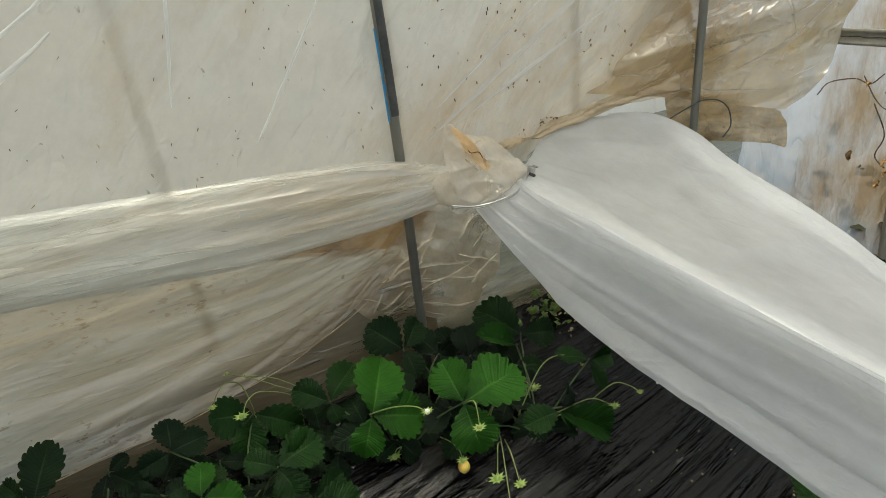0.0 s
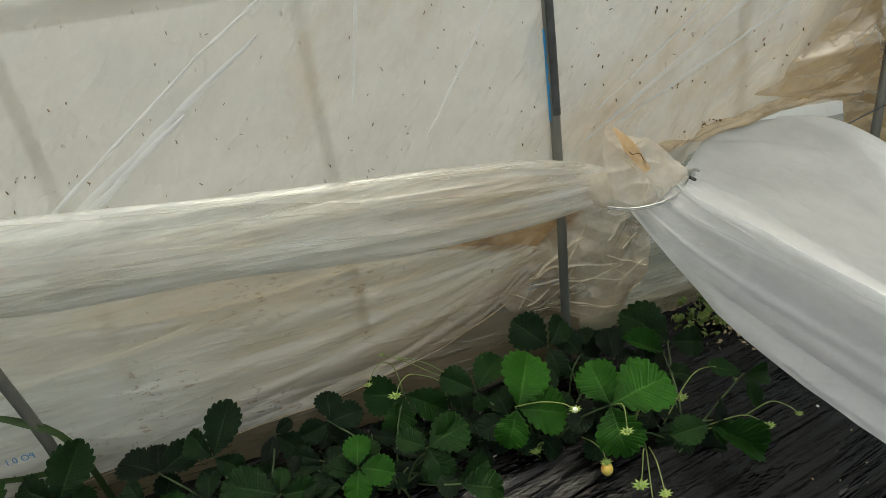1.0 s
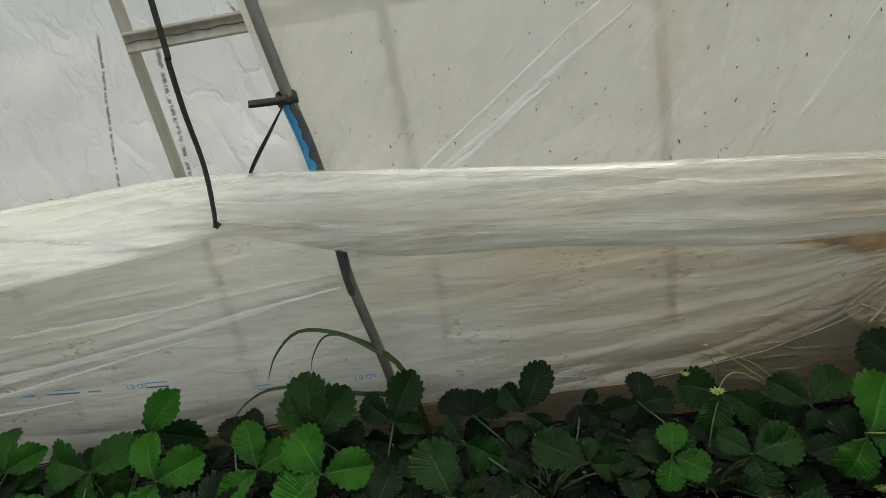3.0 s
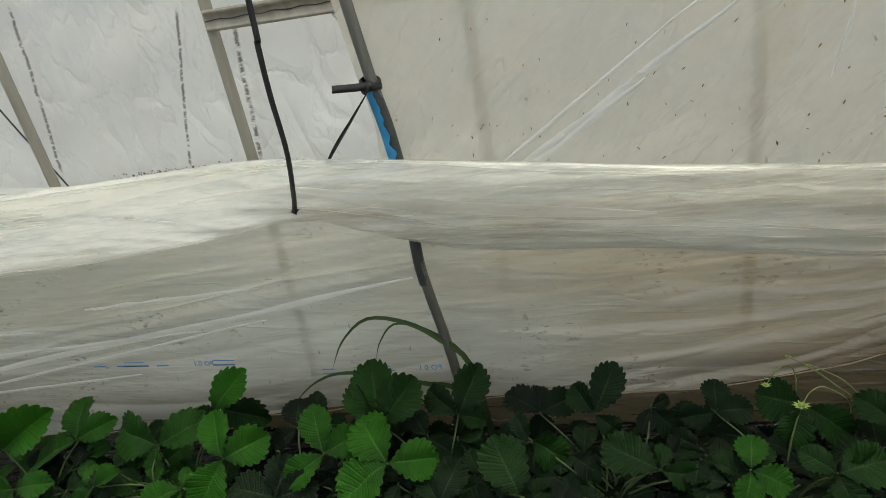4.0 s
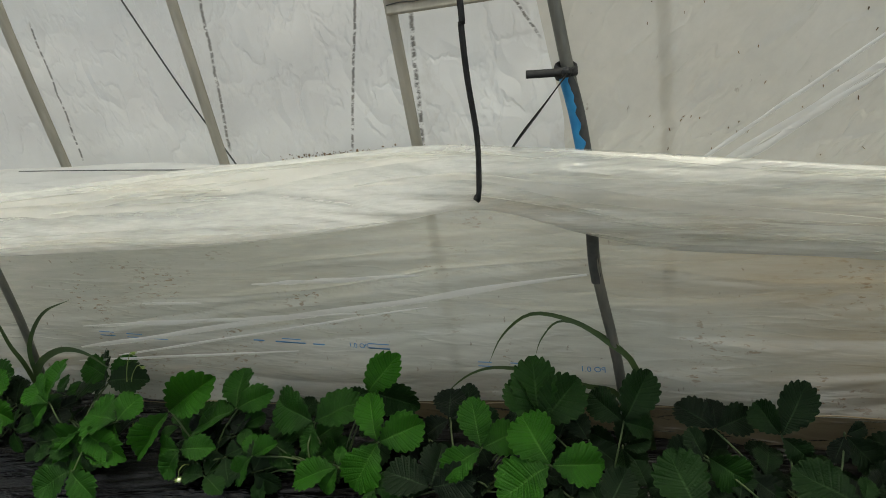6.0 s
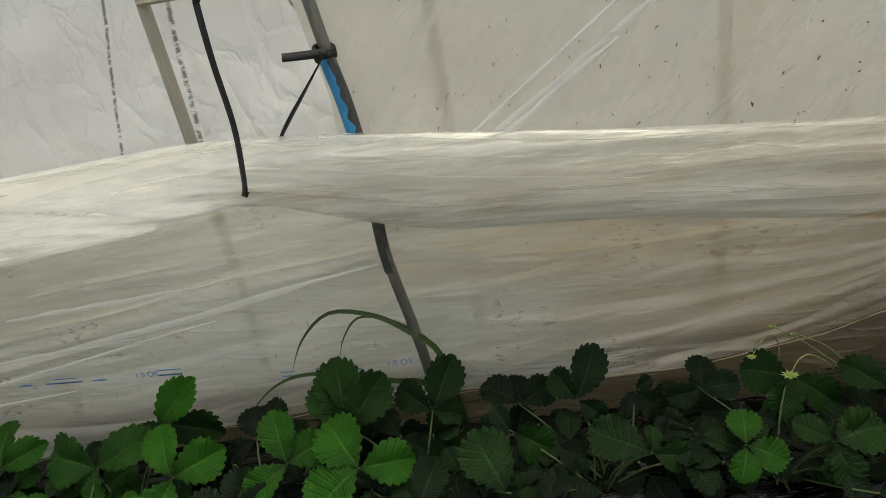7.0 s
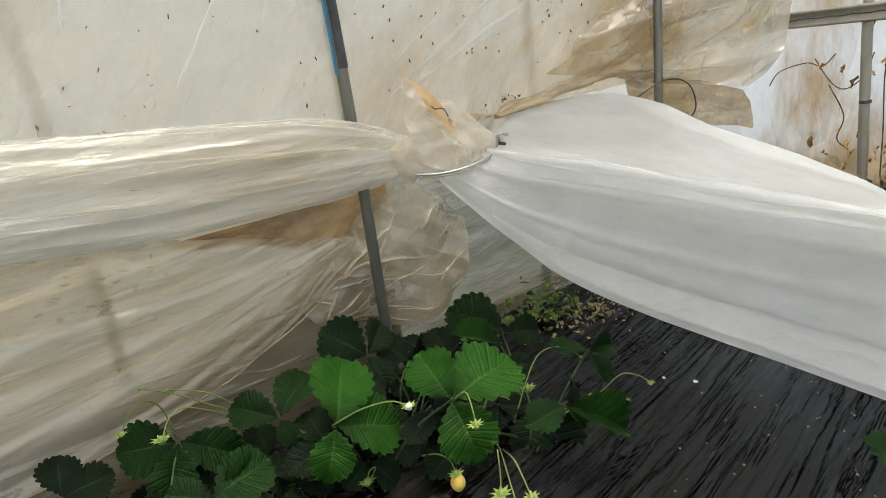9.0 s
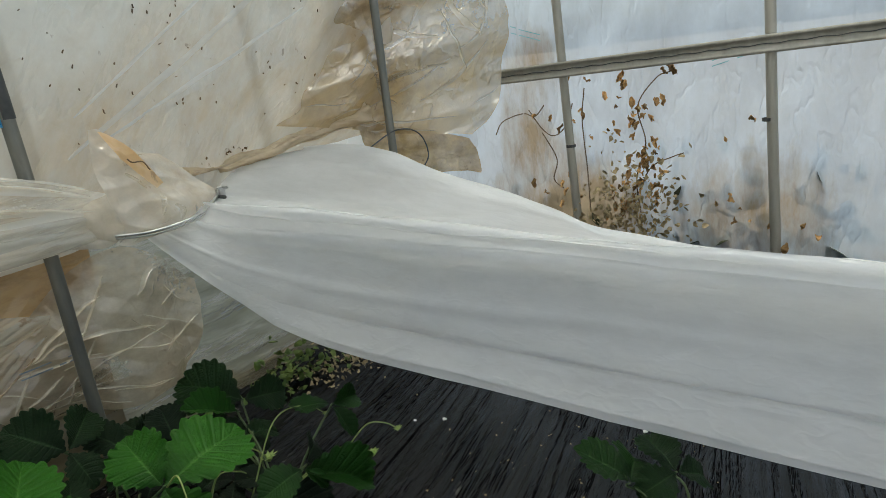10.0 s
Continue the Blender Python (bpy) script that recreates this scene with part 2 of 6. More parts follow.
FILM_LOW = film_material("low_film", (0.82, 0.82, 0.75), (0.66, 0.56, 0.41), (0.52, 0.80), soil=0.18, clear=0.31, stretch=(0.22, 1, 1.5), gloss=0.2, rough=0.2, bump=0.7, mottle=0.8, flecks=True, stains=((0.3, 0.94, 0.12, 0.45), (-0.05, 0.94, 0.45, 0.35), (0.5, 0.94, 0.25, 0.3), (0.25, 0.94, 0.4, 0.4), (0.55, 0.94, 0.38, 0.25)))
FILM_BROWN = film_material("stained_film", (0.60, 0.44, 0.21), (0.25, 0.14, 0.05), (0.45, 0.66), clear=0.26, gloss=0.24, rough=0.18, bump=1.0, stretch=(0.6, 1, 1), turn=30)
FILM_CLEAR = film_material("crinkled_film", (0.70, 0.58, 0.42), (0.46, 0.33, 0.18), (0.5, 0.75), clear=0.42, through=0.6, gloss=0.32, rough=0.12, bump=0.5)
FILM_BACK = film_material("dull_film", (0.66, 0.66, 0.6), (0.45, 0.38, 0.26), (0.5, 0.8), clear=0.6, through=0.5, gloss=0.2, rough=0.16, bump=0.6)
# Dark colour stands in for the dim bank seen through this film.
FILM_DARK = film_material("bank_toned_film", (0.27, 0.28, 0.2), (0.14, 0.12, 0.06), (0.45, 0.7), clear=0.3, through=0.45, gloss=0.25, rough=0.14, bump=0.9, stretch=(0.3, 1, 1.6))
FILM_SKIRT = film_material("muddy_film", (0.20, 0.155, 0.09), (0.09, 0.06, 0.03), (0.45, 0.7), clear=0.15, through=0.45, gloss=0.25, rough=0.16, bump=0.9, stretch=(0.3, 1, 1.6))
FILM_RUST = film_material("rusty_film", (0.72, 0.53, 0.27), (0.16, 0.09, 0.03), (0.44, 0.66), clear=0.2, through=0.25, gloss=0.15, rough=0.25, bump=1.0)
FILM_HEM = film_material("dirty_hem", (0.72, 0.58, 0.38), (0.20, 0.11, 0.04), (0.45, 0.62), clear=0.12, through=0.5, gloss=0.16, rough=0.25, bump=1.0, stretch=(0.4, 1, 1.5))
FILM_POCKET = film_material("rusty_pocket", (0.60, 0.40, 0.19), (0.16, 0.08, 0.03), (0.46, 0.64), clear=0.05, through=0.3, gloss=0.15, rough=0.25, bump=0.9, stretch=(0.5, 1, 1.3))
FILM_SAIL = film_material("clean_film", (0.88, 0.89, 0.91), (0.88, 0.82, 0.72), (0.60, 0.9), clear=0.38, through=0.52, gloss=0.06, rough=0.3, stretch=(2.2, 0.3, 2.2), spots=False, bump=0.2, mottle=0.22)
FILM_OUT = film_material("outer_film", (0.88, 0.90, 0.90), (0.5, 0.48, 0.42), (0.57, 0.82), clear=0.12, gloss=0.14, rough=0.26, stretch=(1, 1, 0.6), spots=False, bump=0.6, mottle=0.5,
                         lines=((-0.864, 0.99, -0.951, 0.655, 0.005), (-1.255, 1.05, -1.295, 0.68, 0.006), (-1.79, 1.05, -1.812, 0.68, 0.005), (-0.742, 0.943, -0.769, 0.656, 0.007), (-0.55, 1.0, -0.47, 0.86, 0.005)))
FILM_ROOF = film_material("roof_film", (0.88, 0.89, 0.88), (0.7, 0.68, 0.6), (0.6, 0.9), clear=0.55, through=0.8, gloss=0.05, stretch=(1, 1, 0.6), spots=False, mottle=0.3)
FILM_END = film_material("end_film", (0.72, 0.83, 0.96), (0.4, 0.31, 0.2), (0.56, 0.78), through=0.72, clear=0.28, gloss=0.16, rough=0.2, stretch=(1, 1.3, 0.4), bump=0.6, mottle=0.5, spots=False, soil=0.3, stains=((2.07, 0.78, 0.45, 0.16), (2.07, 0.5, 0.2, 0.3), (2.07, 0.12, 0.2, 0.26), (2.07, 0.75, 0.65, 0.14), (2.07, 0.72, 0.22, 0.26)))
PIPE = solid_material("galvanised_pipe", (0.17, 0.175, 0.16), (0.29, 0.28, 0.24), 60, 0.48, 0.75, 0.1, (1, 1, 0.25))
PIPE_OLD = solid_material("weathered_pipe", (0.34, 0.32, 0.26), (0.5, 0.47, 0.4), 45, 0.55, 0.5, 0.2, (1, 1, 0.2))
PIPE_DARK = solid_material("dark_clip", (0.03, 0.035, 0.035), (0.09, 0.09, 0.085), 50, 0.45, 0.0, 0.1)
BLUE = solid_material("blue_tape", (0.02, 0.22, 0.5), (0.05, 0.35, 0.66), 30, 0.5, 0, 0.2)
BLACK = solid_material("black_strap", (0.008, 0.008, 0.008), (0.025, 0.025, 0.025), 120, 0.6, 0, 0.4)


def mulch_material():
    """Thin black film with fine drawn streaks and a little dust."""
    m, t, out, add = nodes_of("black_mulch_film")
    co = add("ShaderNodeTexCoord").outputs["Object"]
    tc = add("ShaderNodeMapping", {"Vector": co, "Rotation": (0, 0, radians(-11))}).outputs["Vector"]
    streak = noise_node(add, tc, 70, (0.05, 1, 1), 5, 0.6)
    wide = noise_node(add, tc, 24, (0.07, 1, 1), 3, 0.5)
    ridge = step(add, math_node(add, "ABSOLUTE", math_node(add, "SUBTRACT", wide, 0.5), 0), 0.0, 0.05, 1, 0)
    dust = noise_node(add, co, 7, (1, 1, 1), 6, 0.65)
    col = mixc(add, step(add, dust, 0.5, 0.75, 0, 0.5), (0.0008, 0.0008, 0.001), (0.005, 0.0047, 0.0045))
    hgt = math_node(add, "ADD", math_node(add, "MULTIPLY", streak, 0.5), math_node(add, "MULTIPLY", ridge, 0.5))
    bp = add("ShaderNodeBump", {"Height": hgt, "Strength": 0.8, "Distance": 0.014}).outputs["Normal"]
    p = add("ShaderNodeBsdfPrincipled", {"Base Color": col, "Roughness": step(add, dust, 0.35, 0.7, 0.07, 0.2), "Normal": bp, "Specular IOR Level": 0.36})
    t.links.new(p.outputs[0], out.inputs["Surface"])
    return m


MULCH = mulch_material()
SOIL = solid_material("soil", (0.07, 0.05, 0.03), (0.16, 0.12, 0.08), 14, 0.95, 0, 0.6)
STEEL = solid_material("steel_wire", (0.4, 0.4, 0.4), (0.6, 0.6, 0.58), 60, 0.3, 0.9, 0.1)


# ---- ground ----
def ground_height(x, y):
    return -0.02 + 0.006 * noise.noise(Vector((x * 2, y * 2, 3)))


rows = []
for gx in np.concatenate([[-400, -60, -12], np.linspace(-4, 4, 30), [12, 60, 400]]):
    rows.append([(gx, gy, ground_height(gx, gy) if abs(gx) < 5 and abs(gy) < 5 else -0.02) for gy in np.concatenate([[-400, -60, -12], np.linspace(-4, 4, 30), [12, 60, 400]])])
ground = part("ground", grid_mesh("ground", rows), SOIL)
tagged(ground, "brown bare soil under and around the tunnel", "ground", kind="structure")


def bed_height(x, y):
    side = math.exp(-((y - 0.78) / 0.26) ** 2)
    fade = 1 / (1 + math.exp((x - 0.85) / 0.08))
    return 0.012 + 0.055 * side * fade


def mulch_height(x, y):
    c = y - 0.2 * x + 0.02 * noise.noise(Vector((x * 1.1, y * 2, 7))) + 0.005 * noise.noise(Vector((x * 4, y * 5, 9)))
    f = 0.7 * crease(x * 1.1, c * 30, 1.0, 3) + 0.7 * crease(x * 1.6, c * 66, 5.0, 3) + 0.5 * crease(x * 2.4, c * 120, 6.0, 2.5)
    patch = 0.35 + 0.65 * max(0, min(1, 0.6 + 1.3 * noise.noise(Vector((x * 2.2, y * 2.6, 12)))))
    return bed_height(x, y) + 0.012 * f * patch + 0.003 * noise.noise(Vector((x * 3, y * 6, 2)))


def mulch_rows(x0, x1, y0, y1, nx, ny):
    return [[(x0 + (x1 - x0) * i / nx, y, mulch_height(x0 + (x1 - x0) * i / nx, y)) for y in (y0 + (y1 - y0) * j / ny for j in range(ny + 1))] for i in range(nx + 1)]


mulch = part("mulch_film", grid_mesh("mulch_film", mulch_rows(-2.6, 2.02, -0.6, 1.06, 190, 640)), MULCH)
tagged(mulch, "wrinkled black plastic mulch sheet over the bed", "mulch film", kind="structure")


def berm_rows(along, depth):
    out = []
    for i in range(81):
        a = -4.5 + 6.8 * i / 80
        h = 0.10 + 0.18 / (1 + math.exp(-(a - 0.7) * 6)) + 0.04 * noise.noise(Vector((a * 3, depth, 8)))
        out.append([along(a, 0.05 + q[0], -0.03 + q[1] * h + 0.03 * q[1] * noise.noise(Vector((a * 9, q[0] * 9, 4)))) for q in ((0.0, 0.0), (0.03, 0.5), (0.10, 0.9), (0.25, 1.0), (0.6, 0.9), (1.2, 0.3), (1.6, 0.0))])
    return out


BANK = solid_material("weedy_bank", (0.035, 0.05, 0.02), (0.12, 0.10, 0.05), 9, 0.95, 0, 0.8)
bank = part("ground_bank", grid_mesh("ground_bank", berm_rows(lambda a, d, z: (a, 1.21 + d, z), 1)), BANK)
tagged(bank, "weedy earth bank outside along the side film", "earth bank", kind="structure")

# ---- tunnel shell: side wall, roof, end walls ----
OUT_Y, END_X = 1.155, 2.075


def side_wrinkle(p, u, v):
    return 0.012 * noise.noise(Vector((p.x * 1.7, p.z * 2.2, 4))) + 0.006 * crease(p.x * 2 + p.z * 3, p.z * 5 - p.x * 2, 9) + 0.012 * crumple(p.x, p.z, 10, 4.0)


wall_side = part("wall_side", sheet_mesh("wall_side", [[(x, OUT_Y + 0.03, z) for x in (-4.6, -2, 0, END_X)] for z in (-0.01, 0.5, 1.0, 1.6)], 180, 50, side_wrinkle), FILM_OUT)
tagged(wall_side, "milky plastic film of the tunnel's outer side", "plastic wall", kind="structure")
arc = [(1.185, 1.6), (1.05, 2.1), (0.6, 2.5), (-0.4, 2.75), (-1.6, 2.8), (-2.8, 2.75), (-3.8, 2.5), (-4.25, 2.1), (-4.4, 1.6), (-4.4, 0.8), (-4.4, -0.01)]
roof = part("ceiling", sheet_mesh("ceiling", [[(x, y, z) for x in (-4.6, -2, 0, END_X)] for y, z in arc], 30, 80), FILM_ROOF)
tagged(roof, "milky plastic film arched over the tunnel", "plastic roof", kind="structure")


def end_wrinkle(p, u, v):
    return 0.012 * noise.noise(Vector((p.y * 2.2, p.z * 1.5, 14))) + 0.008 * crease(p.y * 4 + p.z, p.z * 1.4, 19) + 0.02 * crumple(p.y, p.z * 0.5, 15, 5.0)


def end_curves(x):
    return [[(x, y, 0.0 + k * (1.5 + 1.25 * max(0, 1 - ((y + 1.6) / 2.8) ** 2) ** 0.5)) for y in (1.18, 0.7, 0.2, -0.5, -1.6, -2.8, -3.9, -4.4)] for k in (0, 0.12, 0.25, 0.5, 1.0)]


wall_end = part("wall_end", sheet_mesh("wall_end", end_curves(END_X), 170, 70, end_wrinkle), FILM_END)
tagged(wall_end, "bluish milky plastic film closing the tunnel's end", "plastic wall", kind="structure")
wall_far = part("wall_far", sheet_mesh("wall_far", end_curves(-4.6), 30, 20, end_wrinkle), FILM_OUT)
tagged(wall_far, "milky plastic film closing the tunnel's far end", "plastic wall", kind="structure")


# ---- hoops and rails ----
def pole(points, radius, material, label, group, name="tunnel_pole"):
    ob = part(name, tube_mesh(name, points, radius, 14, 30), material)
    return tagged(ob, label, "pole", group)


for k in range(-7, 4):
    hx = 0.29 + 0.527 * k
    if hx < END_X - 0.05:
        pole([(hx, 1.13, -0.05), (hx + 0.004, 1.132, 0.5), (hx, 1.13, 1.0), (hx, 1.128, 1.6), (hx, 0.99, 2.1), (hx, 0.55, 2.46), (hx, -0.45, 2.7), (hx, -1.6, 2.75)], 0.0125, PIPE_OLD, "weathered grey outer hoop pipe standing by the film wall", "outer hoops")
for ey, lean in ((0.655, 0.022), (0.125, 0.02), (-0.405, 0.0), (-0.935, 0.0)):
    e = pole([(END_X - 0.035, ey - 0.03, -0.05), (END_X - 0.035, ey, 0.6), (END_X - 0.035, ey + lean, 1.3), (END_X - 0.035, ey + lean, 2.2)], 0.0125, PIPE_OLD, "weathered grey pipe standing at the tunnel's end wall", "end poles")
INNER = {
    "a": ([(1.545, 0.9, -0.05), (1.54, 0.9, 0.4), (1.545, 0.9, 0.85), (1.555, 0.9, 1.5)], "inner hoop pipe of dull galvanised steel beside a stained film"),
    "b": ([(0.714, 0.9, -0.05), (0.710, 0.9, 0.22), (0.712, 0.9, 0.5), (0.706, 0.9, 0.9), (0.69, 0.9, 1.5)], "inner hoop pipe of dull galvanised steel with a blue tape"),
    "c": ([(-0.31, 0.9, -0.05), (-0.33, 0.9, 0.26), (-0.363, 0.902, 0.5), (-0.364, 0.9, 0.7), (-0.397, 0.9, 0.96), (-0.45, 0.9, 1.5)], "bent inner hoop pipe with blue tape and a knotted black strap"),
    "d": ([(-1.99, 0.9, -0.05), (-1.955, 0.9, 0.17), (-1.93, 0.9, 0.4), (-1.93, 0.9, 0.9), (-1.95, 0.9, 1.5)], "inner hoop pipe of dull galvanised steel with grass at its foot"),
}
inner = {}
for key, (pts, lab) in INNER.items():
    inner[key] = pole(pts + [(pts[-1][0], 0.85, 1.8), (pts[-1][0], 0.5, 2.2), (pts[-1][0], -0.4, 2.5)], 0.0102, PIPE, lab, "inner hoops")


def rail(name, a, b, label):
    """A pressed steel channel between two places."""
    a, b = Vector(a), Vector(b)
    d = (b - a).normalized()
    inward = Vector((0, -1, 0)) if abs(d.x) > 0.5 else Vector((-1, 0, 0))
    prof = [(0.0, 0.021), (0.010, 0.021), (0.010, 0.013), (0.004, 0.011), (0.004, -0.011), (0.010, -0.013), (0.010, -0.021), (0.0, -0.021)]
    rows = [[a + (b - a) * t + inward * q[0] + Vector((0, 0, q[1])) for q in prof] for t in np.linspace(0, 1, 20)]
    ob = thing(name, label, "rail")
    part("channel", grid_mesh("channel", rows, closed=True), PIPE_OLD, ob)
    n = int((b - a).length / 0.03)
    zig = [a + (b - a) * (k / n) + inward * 0.0065 + Vector((0, 0, 0.0012 if k % 2 else -0.0012)) for k in range(n + 1)]
    part("spring_wire", tube_mesh("spring_wire", zig, 0.0012, 5, n * 3), PIPE_DARK, ob, "dark spring wire in the channel")
    return ob


rail("film_rail", (-0.765, 1.118, 0.975), (1.9, 1.118, 0.965), "grey pressed-steel film channel along the outer hoops")
rail("film_rail", (END_X - 0.048, 0.95, 0.612), (END_X - 0.048, -1.6, 0.66), "grey pressed-steel film channel across the end wall")


# ---- inner film curtain ----
def up_wrinkle(p, u, v):
    d = 0.012 * noise.noise(Vector((p.x * 2.5, p.z * 2.5, 21)))
    d += 0.012 * crease((p.x - p.z * 0.9) * 3.2, (p.z + p.x * 0.9) * 0.9, 23, 3)
    d += 0.006 * crease((p.x - p.z * 0.6) * 7, (p.z + p.x * 0.6) * 1.8, 24, 3)
    d += 0.004 * noise.noise(Vector((p.x * 9, p.z * 7, 25)))
    d += 0.008 * crease(p.x * 9, p.z * 1.2, 27, 3) * max(0, 1 - abs(p.x - 0.65) * 5)
    d += 0.016 * crease((p.x - p.z) * 5, (p.z + p.x) * 2, 28, 2) * min(1, max(0, (p.x - 0.8) * 3))
    d += 0.010 * crumple(p.x - 0.5 * p.z, p.z * 0.7, 29, 5.0)
    return d


xs = (-0.40, -0.1, 0.3, 0.70, 1.0, 1.2, 1.42, 1.56, 1.72)


def level(z, ys, dx=0.0):
    return [(x + dx * (1 if x < -0.3 else 0), y, zz) for x, y, zz in zip(xs, ys, z if isinstance(z, tuple) else (z,) * 9)]


curtain = thing("film_curtain", "milky inner plastic curtain hung behind the hoops, dusty and specked", "plastic curtain")
upper_sheet = part("upper_sheet", sheet_mesh("upper_sheet", [
    level((0.52, 0.5, 0.46, 0.46, 0.475, 0.485, 0.512, 0.53, 0.55), (0.925, 0.95, 0.95, 0.925, 0.98, 1.07, 1.08, 1.0, 0.98), 0.03),
    level((0.7, 0.68, 0.66, 0.6, 0.58, 0.575, 0.585, 0.6, 0.62), (0.925, 0.935, 0.945, 0.922, 0.965, 1.01, 1.02, 0.97, 0.96)),
    level(0.78, (0.922, 0.93, 0.94, 0.92, 0.95, 0.97, 0.97, 0.95, 0.945)),
    level(1.0, (0.922, 0.93, 0.94, 0.92, 0.94, 0.95, 0.95, 0.94, 0.935), -0.03),
    level(1.5, (0.922, 0.93, 0.94, 0.92, 0.93, 0.93, 0.93, 0.93, 0.92), -0.06),
], 220, 90, up_wrinkle), FILM_UP, curtain, "dusty milky film with diagonal creases")


def brown_wrinkle(p, u, v):
    return 0.012 * noise.noise(Vector((p.x * 6, p.z * 5, 31))) + 0.085 * crumple(p.x + p.y * 0.5 - 0.4 * p.z, p.z, 33, 4.5, 3) + 0.02 * crumple(p.x, p.z, 34, 12.0, 3)


stained_flap = part("stained_flap", sheet_mesh("stained_flap", [
    [(1.27, 1.0, 0.585), (1.42, 0.95, 0.555), (1.57, 0.925, 0.52), (1.66, 0.82, 0.5), (1.72, 0.78, 0.485)],
    [(1.32, 0.99, 0.63), (1.44, 0.94, 0.62), (1.57, 0.922, 0.58), (1.72, 0.81, 0.55), (1.82, 0.77, 0.53)],
    [(1.38, 0.98, 0.72), (1.5, 0.935, 0.71), (1.6, 0.915, 0.68), (1.78, 0.81, 0.66), (1.92, 0.78, 0.64)],
    [(1.42, 0.98, 0.85), (1.56, 0.93, 0.85), (1.7, 0.89, 0.85), (1.85, 0.83, 0.85), (1.975, 0.785, 0.84)],
    [(1.6, 0.9, 1.5), (1.7, 0.89, 1.5), (1.8, 0.88, 1.5), (1.9, 0.86, 1.5), (2.0, 0.83, 1.5)],
], 90, 90, brown_wrinkle), FILM_BROWN, curtain, "brown-stained loose fold of film")
part("stained_tail", sheet_mesh("stained_tail", [
    [(1.5, 0.97, 0.55), (1.6, 0.935, 0.53), (1.69, 0.85, 0.50), (1.74, 0.80, 0.475)],
    [(1.52, 0.97, 0.48), (1.6, 0.94, 0.47), (1.7, 0.84, 0.445), (1.765, 0.79, 0.43)],
    [(1.54, 0.97, 0.42), (1.61, 0.935, 0.425), (1.7, 0.845, 0.41), (1.755, 0.785, 0.38)],
    [(1.56, 0.97, 0.37), (1.63, 0.93, 0.395), (1.69, 0.85, 0.395), (1.73, 0.80, 0.385)],
], 90, 70, lambda p, u, v: 0.05 * crumple(p.x * 0.7 + p.y, p.z, 35, 9.0, 3) + 0.02 * crumple(p.x * 0.5, p.z, 38, 24.0, 3)), FILM_RUST, curtain, "brown-stained crumpled tail of film")

def fold_band(parent, base, nu, nv, u, v, width, material, lift, name="fold", wave=0.02, edge=0.3):
    """A doubled-over strip of film lying on a sheet, along u from v[0] to v[1], tapering at its ends."""
    co = [q.co for q in base.data.vertices]

    def at(p, q):
        x, y = min(max(p, 0), 1) * (nu - 1.001), min(max(q, 0), 1) * (nv - 1.001)
        i, j = int(x), int(y)
        f, g = x - i, y - j
        k = i * nv + j
        return (co[k] * (1 - f) + co[k + nv] * f) * (1 - g) + (co[k + 1] * (1 - f) + co[k + nv + 1] * f) * g

    lift = Vector(lift)
    rows = []
    for i in range(81):
        t = i / 80
        uu = u[0] + (u[1] - u[0]) * t
        c = v[0] + (v[1] - v[0]) * t + wave * noise.noise(Vector((uu * 9, v[0] * 31, 5)))
        w0 = width[0] + (width[1] - width[0]) * t
        h = w0 * min(1, 4 * t + 0.05, 4 * (1 - t) + 0.05) ** 0.7
        lo = h * (0.5 + edge * noise.noise(Vector((uu * 14, v[0] * 50, 8))))
        hi = h * (0.5 + edge * 0.4 * noise.noise(Vector((uu * 11, v[1] * 50, 12))))
        rows.append([at(uu, c - lo + (lo + hi) * q) + lift * (0.35 + 0.65 * q ** 3 + (0.5 if q == 1 else 0)) for q in (0, 0.2, 0.4, 0.6, 0.8, 0.92, 0.97, 1)])
    return part(name, grid_mesh(name, rows), material, parent)


# gathered bundle tied up along the wall
SX = (-2.7, -1.75, -1.1, -0.72, -0.55, -0.4, -0.25, 0.06, 0.35, 0.62, 0.74, 0.82, 0.90)
ST = (0.68, 0.69, 0.718, 0.73, 0.733, 0.72, 0.70, 0.658, 0.63, 0.60, 0.568, 0.53, 0.51)
SB = (0.57, 0.576, 0.594, 0.628, 0.645, 0.585, 0.545, 0.525, 0.482, 0.474, 0.473, 0.474, 0.475)


def smooth_at(x, xs, ys):
    return sum(float(np.interp(x + d, xs, ys)) for d in (-0.05, -0.025, 0, 0.025, 0.05)) / 5


